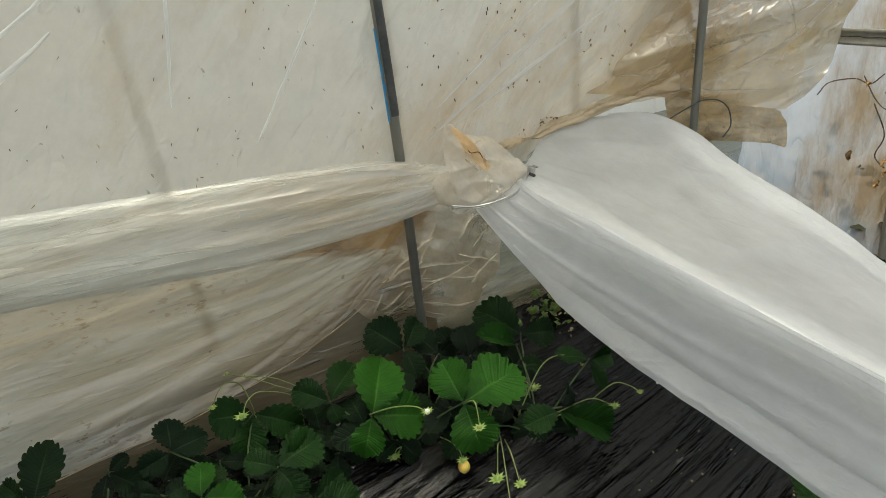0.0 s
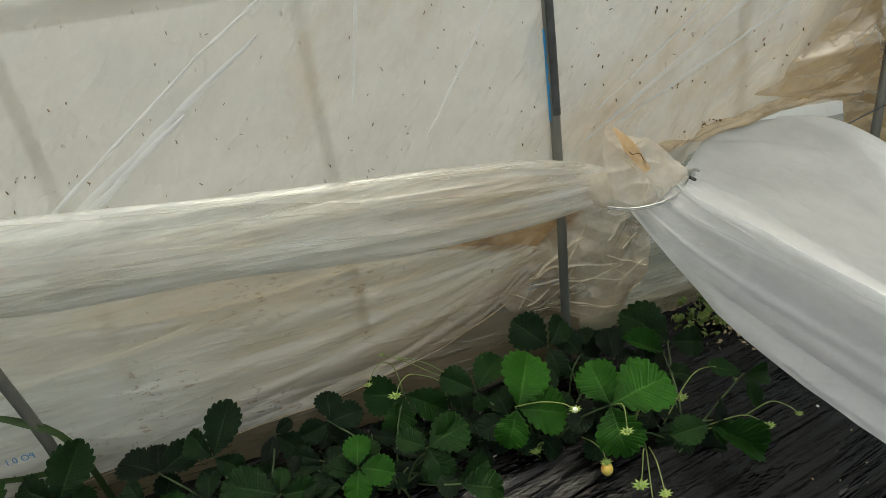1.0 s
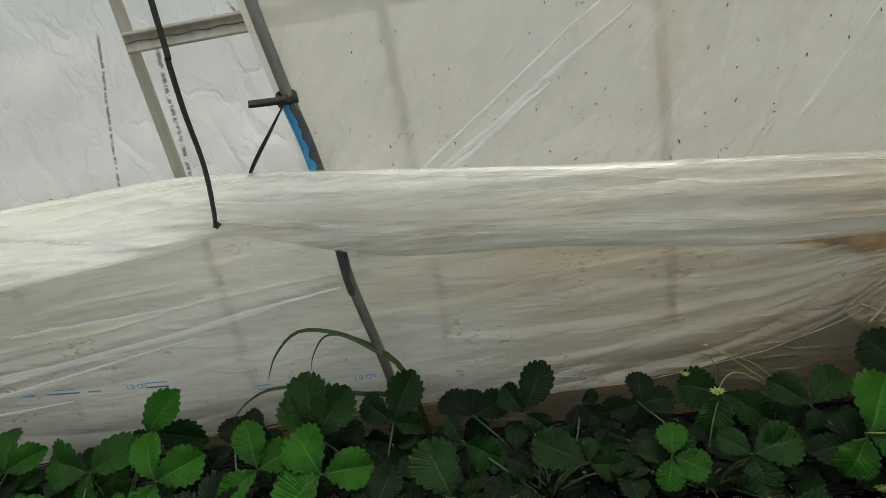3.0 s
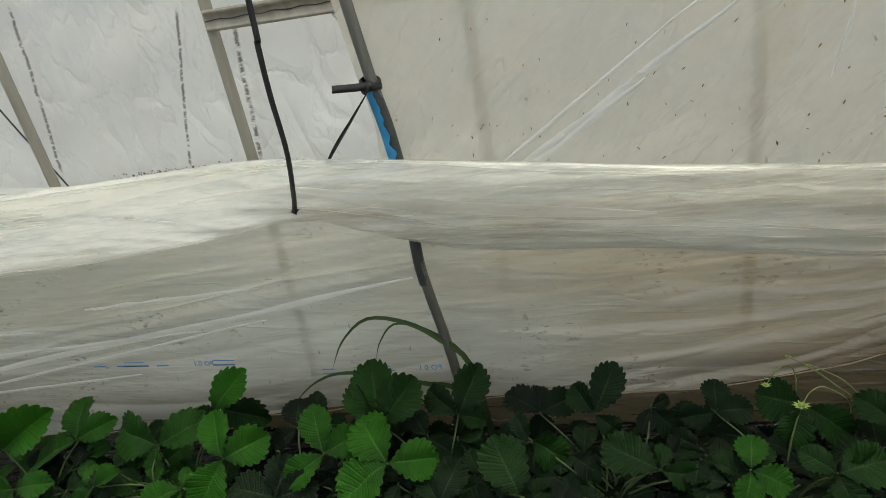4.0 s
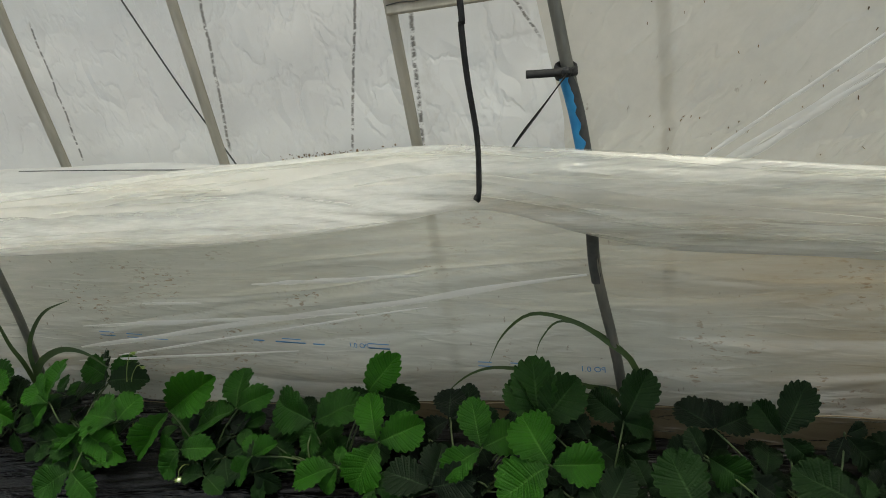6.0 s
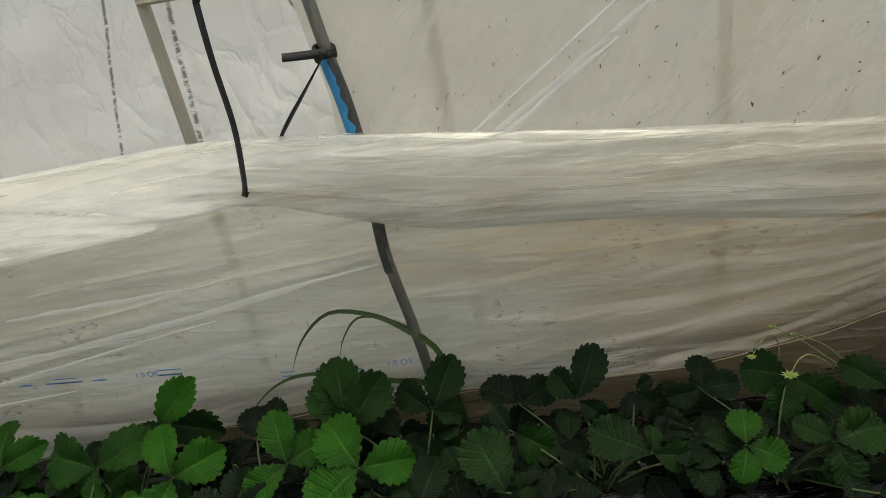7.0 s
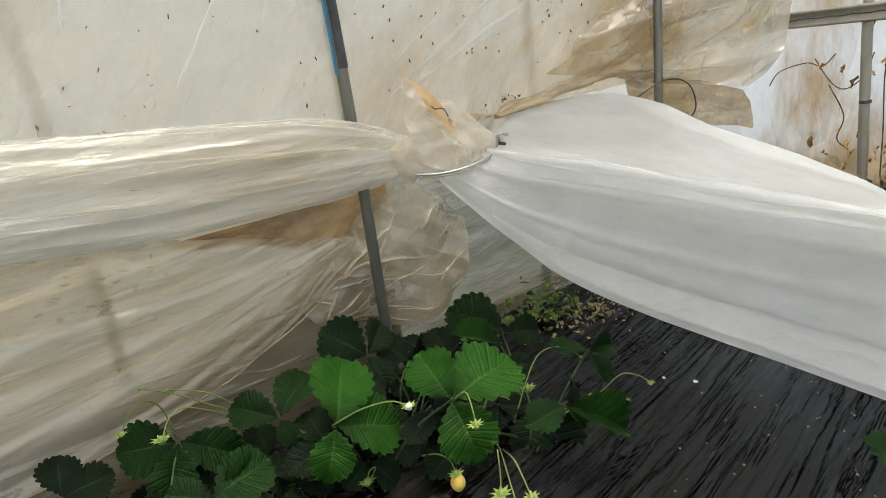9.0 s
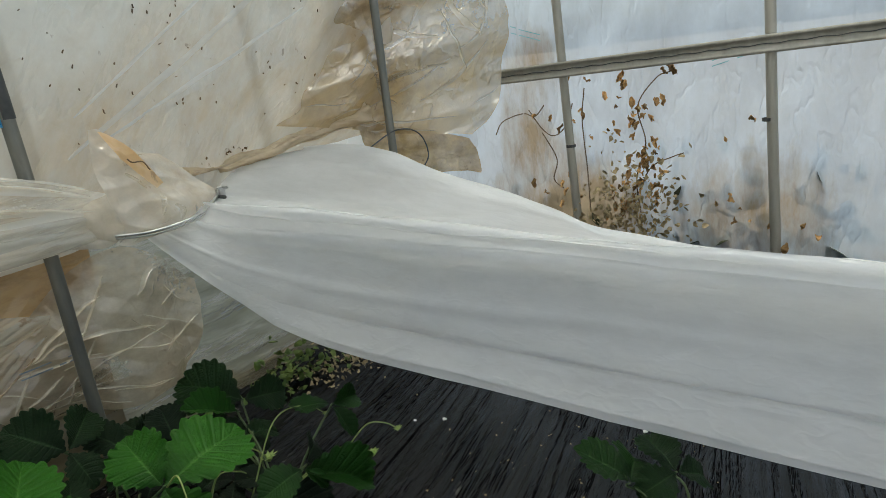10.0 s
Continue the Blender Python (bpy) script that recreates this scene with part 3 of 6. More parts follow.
def bundle_mesh(name, x0, x1, cy, ry, nu, nv, seed, grow=1.0, lift=0.0, amp=1.0):
    rows = []
    for i in range(nu):
        x = x0 + (x1 - x0) * i / (nu - 1)
        hi, lo = smooth_at(x, SX, ST), smooth_at(x, SX, SB)
        cz, rz = (hi + lo) / 2 + lift, (hi - lo) / 2 * grow
        e = min(1, max(0, (x - 0.55) / 0.25))
        yc, yr = cy + 0.035 * e * e, ry * (1 - 0.55 * e)
        left = min(1, max(0, (-0.42 - x) / 0.35))
        slope = 0.012 + 0.055 * left * left * (3 - 2 * left)
        cz -= 0.011 * left
        row = []
        for j in range(nv):
            a = math.pi * (-0.56 + 1.08 * j / (nv - 1))
            s = math.copysign(abs(math.sin(a)) ** 0.85, math.sin(a))
            q = cz + rz * s
            drift = q * 26 + x * 2.2
            f = 0.9 * noise.noise(Vector((x * 1.1, drift * 0.42, seed))) + 0.55 * crease(x * 1.6, drift, seed + 2, 1.6) - 0.2
            f += 0.9 * crumple(x * 0.3, q * 1.6, int(seed) + 9, 8.0) + 0.2 * crumple(x, q * 2.2, int(seed) + 10, 17.0)
            f += 0.35 * crease(x * 4.0, drift * 2.0, seed + 4, 2.0) + 0.12 * noise.noise(Vector((x * 14, drift * 2.5, seed + 6)))
            k = 0.014 * amp * min(1, rz / 0.04) * (1 - 0.5 * e)
            row.append((x, yc + slope * (s + 0.4) - yr * math.cos(a) - k * f * max(0.25, abs(math.cos(a))), q + 0.25 * k * f))
        rows.append(row)
    return grid_mesh(name, rows)


bundle = thing("film_bundle", "long bundle of milky film gathered and tied along the wall", "plastic film")
part("bundle_body", bundle_mesh("bundle_body", -2.7, 0.83, 0.862, 0.020, 460, 80, 41.0, 1.0, 0.0, 0.9), FILM_SWAG, bundle)
outer_layer = part("outer_layer", bundle_mesh("outer_layer", -2.7, 0.82, 0.852, 0.022, 380, 60, 47.0, 1.03, 0.004, 0.9), FILM_VEIL, bundle, "thin clear outer layer of film")
part("back_fold", sheet_mesh("back_fold", [
    [(-2.6, 1.0, 0.735), (-1.84, 1.0, 0.731), (-1.36, 1.0, 0.718), (-1.0, 0.97, 0.70), (-0.6, 0.93, 0.69)],
    [(-2.6, 0.97, 0.70), (-1.84, 0.96, 0.69), (-1.36, 0.96, 0.69), (-1.0, 0.93, 0.68), (-0.6, 0.9, 0.68)],
    [(-2.6, 0.9, 0.62), (-1.84, 0.89, 0.62), (-1.36, 0.89, 0.63), (-1.0, 0.88, 0.64), (-0.6, 0.88, 0.66)],
], 120, 30, lambda p, u, v: 0.008 * crease(p.x * 1.2, p.z * 22, 51, 2)), FILM_SWAG, bundle, "looser milky fold behind the bundle")


fold_rng = random.Random(17)
for x0, x1, va, vb, wd in ((-2.6, -0.62, 0.62, 0.74, 0.20), (-2.3, -0.9, 0.40, 0.34, 0.14), (-1.5, -0.5, 0.80, 0.78, 0.12), (-0.6, 0.3, 0.80, 0.66, 0.20), (-0.55, 0.1, 0.42, 0.30, 0.16), (-0.45, 0.62, 0.62, 0.55, 0.15), (-0.1, 0.74, 0.84, 0.72, 0.16), (-0.2, 0.5, 0.46, 0.40, 0.10), (0.05, 0.72, 0.30, 0.40, 0.13), (0.25, 0.78, 0.58, 0.52, 0.12), (-0.35, 0.45, 0.22, 0.20, 0.14), (-1.9, -0.7, 0.20, 0.22, 0.12)):
    fold_band(bundle, outer_layer, 380, 60, ((x0 + 2.7) / 3.52, (x1 + 2.7) / 3.52), (va, vb), (wd, wd * fold_rng.uniform(0.7, 1.1)), FILM_VEIL if fold_rng.random() < 0.4 else FILM_PLY, (0, -0.006, 0.0015))
for _ in range(26):
    x0 = fold_rng.uniform(-2.5, 0.45)
    x1, va = min(0.78, x0 + fold_rng.uniform(0.3, 0.9)), fold_rng.uniform(0.18, 0.86)
    wd = fold_rng.uniform(0.035, 0.10)
    fold_band(bundle, outer_layer, 380, 60, ((x0 + 2.7) / 3.52, (x1 + 2.7) / 3.52), (va, va + fold_rng.uniform(-0.1, 0.06)), (wd, wd * fold_rng.uniform(0.5, 1.0)), FILM_VEIL if fold_rng.random() < 0.5 else FILM_PLY, (0, -0.008, 0.002))


# lower curtain behind the hoops
TENSION = ((-1.75, 0.255, -0.36, 0.478, 0.007, 0.020), (-1.70, 0.332, -0.80, 0.39, 0.006, 0.012), (-1.15, 0.452, -0.66, 0.482, 0.005, 0.009), (-1.75, 0.215, -0.98, 0.29, 0.007, 0.012), (-0.2, 0.30, 0.66, 0.385, 0.010, 0.012), (-0.1, 0.215, 0.64, 0.37, 0.009, 0.012), (0.05, 0.40, 0.68, 0.40, 0.008, 0.010), (0.1, 0.175, 0.6, 0.33, 0.008, 0.010), (-0.3, 0.46, 0.3, 0.43, 0.008, 0.008))


def low_wrinkle(p, u, v):
    d = 0.018 * noise.noise(Vector((p.x * 1.6, p.z * 3.2, 61)))
    d += 0.012 * crease(p.x * 0.7 - 0.4, (p.z - 0.12 * p.x) * 8, 63, 3)
    d += 0.012 * crumple(p.x * 0.3, p.z - 0.12 * p.x, 66, 9.0)
    d += 0.008 * crease(p.x * 1.6, (p.z - 0.25 * p.x) * 22, 65, 2) * (0.3 + min(1, max(0, p.x + 0.1)))
    d += 0.010 * fan_folds(p, 0.82, 0.44, 67.0) * min(1, max(0, p.x + 0.15))
    for xa, za, xb, zb, wide, high in TENSION:
        t = (p.x - xa) / (xb - xa)
        if -0.05 < t < 1.05:
            sag = -0.03 * math.sin(math.pi * t) if xa > -0.5 else 0.008 * noise.noise(Vector((p.x * 5, za * 30, 2)))
            off = (p.z - za - (zb - za) * t - sag) / wide
            d += high * math.exp(-off * off if off < 0 else -off * 0.45) * min(1, 6 * (t + 0.05), 6 * (1.05 - t))
    return d


lower = thing("lower_curtain", "soiled milky film hung below the bundle, muddy at its hem", "plastic curtain")
lx = (-2.7, -1.7, -1.1, -0.6, -0.27, 0.1, 0.4, 0.58, 0.70)
HEM = (0.03, 0.05, 0.09, 0.135, 0.152, 0.155, 0.20, 0.272, 0.342)
part("lower_sheet", sheet_mesh("lower_sheet", [
    [(x, y, z) for x, y, z in zip(lx, (0.9, 0.9, 0.9, 0.9, 0.9, 0.91, 0.92, 0.93, 0.935), (0.62, 0.63, 0.65, 0.68, 0.62, 0.57, 0.458, 0.408, 0.372))],
    [(x, y, z) for x, y, z in zip(lx, (0.95, 0.95, 0.96, 0.96, 0.95, 0.95, 0.93, 0.93, 0.935), (0.45, 0.45, 0.46, 0.48, 0.46, 0.44, 0.405, 0.382, 0.366))],
    [(x, y, z) for x, y, z in zip(lx, (0.97, 0.97, 0.975, 0.975, 0.96, 0.95, 0.93, 0.93, 0.935), (0.27, 0.27, 0.29, 0.31, 0.33, 0.33, 0.335, 0.345, 0.360))],
    [(x, y, z) for x, y, z in zip(lx, (0.96, 0.96, 0.96, 0.96, 0.95, 0.94, 0.93, 0.93, 0.935), (0.12, 0.13, 0.16, 0.19, 0.21, 0.21, 0.25, 0.295, 0.35))],
    [(x, y, z) for x, y, z in zip(lx, (0.93, 0.93, 0.93, 0.93, 0.93, 0.93, 0.925, 0.93, 0.935), HEM)],
], 280, 170, low_wrinkle), FILM_LOW, lower)
part("hem_roll", tube_mesh("hem_roll", [(x, 0.924 + 0.004 * math.sin(x * 21), z + 0.004 * noise.noise(Vector((x * 9, 1, 4)))) for x, z in ((q, float(np.interp(q, lx, HEM))) for q in np.linspace(-1.8, 0.66, 42))], 0.0016, 6, 200, 0.6), FILM_HEM, lower, "curled dirty edge of the film")
part("muddy_skirt", sheet_mesh("muddy_skirt", [
    [(-1.2, 0.975, 0.14), (-0.6, 0.975, 0.18), (0.0, 0.965, 0.21), (0.4, 0.965, 0.25), (0.62, 0.965, 0.32), (0.78, 0.975, 0.33)],
    [(-1.2, 0.965, 0.08), (-0.6, 0.965, 0.11), (0.0, 0.955, 0.13), (0.4, 0.955, 0.15), (0.62, 0.96, 0.19), (0.78, 0.97, 0.2)],
    [(-1.2, 0.95, 0.02), (-0.6, 0.95, 0.03), (0.0, 0.945, 0.04), (0.4, 0.945, 0.05), (0.62, 0.955, 0.05), (0.78, 0.965, 0.04)],
], 160, 40, lambda p, u, v: 0.014 * crumple(p.x * 0.5, p.z, 68, 9.0, 4) + 0.008 * noise.noise(Vector((p.x * 6, p.z * 9, 69)))), FILM_SKIRT, lower, "muddy brown film hanging to the ground")
part("open_pocket", sheet_mesh("open_pocket", [
    [(0.40, 0.955, 0.452), (0.50, 0.955, 0.466), (0.60, 0.96, 0.482), (0.70, 0.965, 0.482), (0.80, 0.97, 0.46)],
    [(0.40, 0.956, 0.446), (0.50, 0.975, 0.44), (0.60, 0.985, 0.435), (0.70, 0.98, 0.43), (0.80, 0.97, 0.44)],
    [(0.40, 0.955, 0.440), (0.50, 0.955, 0.41), (0.60, 0.955, 0.385), (0.70, 0.96, 0.37), (0.80, 0.97, 0.39)],
], 60, 30, brown_wrinkle), FILM_POCKET, lower, "rusty stained fold inside the open pocket")


def crinkle(p, u, v):
    d = 0.014 * noise.noise(Vector((p.x * 5, p.z * 5, 71)))
    return d + 0.042 * crumple(p.x - 0.6 * p.z, p.z * 0.8, 79, 8.0, 2) + 0.012 * crumple(p.x + 0.5 * p.z, p.z, 78, 16.0, 2)


crinkled_end = part("crinkled_end", sheet_mesh("crinkled_end", [
    [(0.55, 0.955, 0.30), (0.65, 0.955, 0.355), (0.76, 0.96, 0.425), (0.86, 0.965, 0.43), (0.985, 0.98, 0.33)],
    [(0.575, 0.95, 0.265), (0.66, 0.945, 0.29), (0.76, 0.935, 0.32), (0.86, 0.935, 0.32), (0.97, 0.96, 0.285)],
    [(0.60, 0.95, 0.235), (0.67, 0.94, 0.235), (0.76, 0.93, 0.24), (0.86, 0.93, 0.235), (0.947, 0.95, 0.225)],
    [(0.63, 0.955, 0.215), (0.70, 0.95, 0.2), (0.78, 0.945, 0.17), (0.87, 0.945, 0.165), (0.922, 0.955, 0.185)],
], 170, 130, crinkle), FILM_CLEAR, lower, "shiny crinkled clear end of the film")
part("back_sheet", sheet_mesh("back_sheet", [
    [(-2.7, 1.03, 0.58), (-1.2, 1.03, 0.56), (-0.3, 1.04, 0.5), (0.4, 1.05, 0.5), (0.7, 1.07, 0.49)],
    [(-2.7, 1.05, 0.25), (-1.2, 1.05, 0.25), (-0.3, 1.05, 0.25), (0.4, 1.06, 0.25), (0.7, 1.07, 0.23)],
    [(-2.7, 1.05, 0.0), (-1.2, 1.05, 0.0), (-0.3, 1.05, 0.0), (0.4, 1.06, 0.0), (0.7, 1.06, 0.01)],
], 140, 40, low_wrinkle), FILM_BACK, lower, "dull clear film low behind the hoops")
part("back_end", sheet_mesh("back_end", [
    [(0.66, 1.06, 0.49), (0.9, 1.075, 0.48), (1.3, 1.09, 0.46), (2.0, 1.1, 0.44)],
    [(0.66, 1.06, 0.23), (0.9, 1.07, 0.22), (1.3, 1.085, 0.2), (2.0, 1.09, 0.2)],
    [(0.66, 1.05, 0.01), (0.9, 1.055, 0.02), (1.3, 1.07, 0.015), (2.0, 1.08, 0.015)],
], 100, 50, lambda p, u, v: 0.025 * crumple(p.x, p.z, 88, 5.0, 3) + 0.008 * crumple(p.x, p.z, 89, 14.0, 3)), FILM_DARK, lower, "film near the ground, toned dark green like the bank behind it")


# ---- sail of film drawn aside ----
def sail_wrinkle(p, u, v):
    w = min(1, u * 3)
    d = 0.009 * noise.noise(Vector((p.y * 2.0, v * 5, 81))) * w
    for at, wide, high in ((0.10, 0.008, 0.005), (0.19, 0.012, 0.006), (0.28, 0.008, 0.004), (0.47, 0.02, 0.006), (0.56, 0.010, 0.005), (0.66, 0.02, 0.005)):
        c = at + 0.02 * noise.noise(Vector((u * 2.5, at * 40, 7))) + 0.03 * (u - 0.5)
        d += high * math.exp(-((v - c) / (wide * (0.6 + u))) ** 2) * (0.35 + 0.65 * math.sin(math.pi * min(1, u * 1.2)))
    d += 0.006 * crease(p.y * 4 + p.x * 3, p.y * 2 - p.x * 6 + v * 3, 85, 3) * w
    d += 0.004 * crease(1.0, v * 26, 86, 1.5) * max(0, 1 - u * 6)
    return d


sail = thing("drawn_sheet", "clean milky plastic sheet drawn aside and gathered in a wire ring", "plastic sheet")
sheet_body = part("sheet_body", sheet_mesh("sheet_body", [
    [(0.84, 0.885, 0.47), (0.86, 0.70, 0.37), (0.86, 0.53, 0.32), (0.865, 0.23, 0.302), (0.865, -0.13, 0.292), (0.87, -0.9, 0.28)],
    [(0.87, 0.88, 0.475), (0.885, 0.69, 0.42), (0.90, 0.51, 0.40), (0.905, 0.22, 0.39), (0.905, -0.13, 0.385), (0.90, -0.9, 0.37)],
    [(0.925, 0.87, 0.483), (0.91, 0.70, 0.478), (0.905, 0.49, 0.474), (0.903, 0.2, 0.464), (0.90, -0.12, 0.455), (0.9, -0.9, 0.45)],
    [(0.955, 0.87, 0.489), (0.92, 0.70, 0.492), (0.905, 0.48, 0.492), (0.90, 0.2, 0.482), (0.90, -0.12, 0.473), (0.9, -0.9, 0.465)],
    [(0.985, 0.88, 0.492), (0.97, 0.71, 0.482), (0.94, 0.49, 0.478), (0.935, 0.21, 0.465), (0.93, -0.12, 0.455), (0.93, -0.9, 0.45)],
    [(1.03, 0.91, 0.50), (1.10, 0.75, 0.47), (1.08, 0.52, 0.445), (1.06, 0.24, 0.425), (1.05, -0.11, 0.41), (1.05, -0.9, 0.40)],
    [(1.12, 0.98, 0.51), (1.27, 0.84, 0.50), (1.28, 0.62, 0.445), (1.26, 0.36, 0.395), (1.24, 0.1, 0.355), (1.23, -0.9, 0.33)],
    [(1.22, 1.04, 0.52), (1.415, 0.91, 0.512), (1.41, 0.67, 0.448), (1.39, 0.42, 0.388), (1.385, 0.15, 0.325), (1.38, -0.9, 0.28)],
    [(1.24, 1.05, 0.48), (1.44, 0.92, 0.45), (1.435, 0.675, 0.39), (1.42, 0.42, 0.33), (1.41, 0.15, 0.27), (1.40, -0.9, 0.23)],
    [(1.24, 1.05, 0.40), (1.45, 0.93, 0.36), (1.45, 0.68, 0.28), (1.44, 0.4, 0.22), (1.43, 0.15, 0.18), (1.42, -0.9, 0.15)],
], 150, 150, sail_wrinkle), FILM_SAIL, sail)
part("second_ply", sheet_mesh("second_ply", [
    [(0.862, 0.885, 0.473), (0.884, 0.69, 0.392), (0.893, 0.515, 0.362), (0.896, 0.225, 0.345), (0.896, -0.13, 0.34), (0.9, -0.9, 0.33)],
    [(0.883, 0.882, 0.476), (0.898, 0.69, 0.425), (0.911, 0.51, 0.41), (0.916, 0.22, 0.40), (0.916, -0.13, 0.395), (0.911, -0.9, 0.38)],
    [(0.935, 0.873, 0.480), (0.922, 0.70, 0.470), (0.916, 0.49, 0.466), (0.914, 0.2, 0.455), (0.911, -0.12, 0.446), (0.911, -0.9, 0.44)],
    [(1.0, 0.89, 0.487), (1.0, 0.72, 0.468), (0.98, 0.5, 0.460), (0.97, 0.22, 0.445), (0.965, -0.11, 0.434), (0.965, -0.9, 0.43)],
], 120, 60, lambda p, u, v: 0.006 * noise.noise(Vector((p.y * 3, v * 4, 91)))), FILM_SAIL, sail, "second ply of film inside the fold")
for ua, va, wd in (((0.02, 0.99), (0.312, 0.248), (0.02, 0.125)), ((0.1, 0.99), (0.76, 0.78), (0.10, 0.17)), ((0.06, 0.99), (0.17, 0.20), (0.03, 0.06)), ((0.15, 0.99), (0.03, 0.03), (0.03, 0.05)), ((0.15, 0.99), (0.80, 0.81), (0.05, 0.09))):
    fold_band(sail, sheet_body, 150, 150, ua, va, wd, FILM_SAIL, (-0.003, -0.001, 0.004), wave=0.0, edge=0.05)


# ---- strawberry plants ----
def leaf_material():
    m, t, out, add = nodes_of("strawberry_leaf")
    tc = add("ShaderNodeTexCoord")
    co = tc.outputs["Object"]
    uv = add("ShaderNodeSeparateXYZ", {"Vector": tc.outputs["UV"]})
    side = add("ShaderNodeMath", {0: math_node(add, "SUBTRACT", add("ShaderNodeMath", {0: uv.outputs[0]}, operation="FRACT").outputs[0], 0.5)}, operation="ABSOLUTE").outputs[0]
    vein = step(add, side, 0.10, 0.02)
    mid = step(add, uv.outputs[1], 0.07, 0.02)
    rim = step(add, uv.outputs[1], 0.965, 1.0)
    mask = math_node(add, "MAXIMUM", math_node(add, "MULTIPLY", vein, 0.06), math_node(add, "MULTIPLY", mid, 0.32))
    mask = math_node(add, "MAXIMUM", mask, math_node(add, "MULTIPLY", rim, 0.3))
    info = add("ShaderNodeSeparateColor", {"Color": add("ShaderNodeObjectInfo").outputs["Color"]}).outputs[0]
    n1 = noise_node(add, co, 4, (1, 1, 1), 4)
    # Darker toward the base and beside the veins: fold shading put into the colour.
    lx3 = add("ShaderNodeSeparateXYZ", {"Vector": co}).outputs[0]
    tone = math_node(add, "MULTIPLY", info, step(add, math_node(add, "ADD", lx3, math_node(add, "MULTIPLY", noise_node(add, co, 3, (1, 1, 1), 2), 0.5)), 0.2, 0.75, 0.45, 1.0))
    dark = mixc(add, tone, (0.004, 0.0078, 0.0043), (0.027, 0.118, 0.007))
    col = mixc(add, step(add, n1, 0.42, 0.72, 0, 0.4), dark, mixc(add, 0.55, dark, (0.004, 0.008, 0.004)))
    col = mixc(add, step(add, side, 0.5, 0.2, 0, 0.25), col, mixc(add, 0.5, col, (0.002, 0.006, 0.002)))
    col = mixc(add, mask, col, mixc(add, info, (0.05, 0.085, 0.045), (0.12, 0.27, 0.05)))
    n2 = noise_node(add, co, 30, (1, 1, 1), 3)
    hgt = math_node(add, "SUBTRACT", math_node(add, "MULTIPLY", n2, 0.6), math_node(add, "MULTIPLY", step(add, side, 0.22, 0.0), 0.5))
    bp = add("ShaderNodeBump", {"Height": hgt, "Strength": 0.35, "Distance": 0.03}).outputs["Normal"]
    p = add("ShaderNodeBsdfPrincipled", {"Base Color": col, "Roughness": 0.5, "Normal": bp, "Specular IOR Level": 0.12})
    tr = add("ShaderNodeBsdfTranslucent", {"Color": mixc(add, 0.3, col, (0.10, 0.22, 0.03))})
    mx = add("ShaderNodeMixShader", {0: math_node(add, "MULTIPLY", info, 0.16), 1: p.outputs[0], 2: tr.outputs[0]})
    t.links.new(mx.outputs[0], out.inputs["Surface"])
    return m


LEAF = leaf_material()
STEM = solid_material("pale_green_stem", (0.14, 0.2, 0.05), (0.26, 0.3, 0.09), 40, 0.55, 0, 0.1)
STALK = solid_material("leaf_stalk", (0.025, 0.055, 0.015), (0.08, 0.11, 0.035), 40, 0.55, 0, 0.1)
BUD = solid_material("green_bud", (0.13, 0.22, 0.04), (0.3, 0.36, 0.1), 60, 0.6, 0, 0.3)
PETAL = solid_material("white_petal", (0.75, 0.75, 0.62), (0.85, 0.85, 0.8), 50, 0.6, 0, 0.1)
BERRY = solid_material("unripe_berry", (0.8, 0.6, 0.13), (0.75, 0.13, 0.04), 45, 0.4, 0, 0.2, lo=0.45, hi=0.65)
SEED = solid_material("berry_seed", (0.3, 0.2, 0.05), (0.45, 0.32, 0.1), 60, 0.5)


EDGE = [(0, 0.012, 0), (0.06, 0.085, 0), (0.18, 0.24, 0), (0.34, 0.385, 0), (0.53, 0.47, 0), (0.72, 0.465, 0), (0.87, 0.36, 0), (0.96, 0.19, 0), (1.0, 0.0, 0)]
TEETH = 10


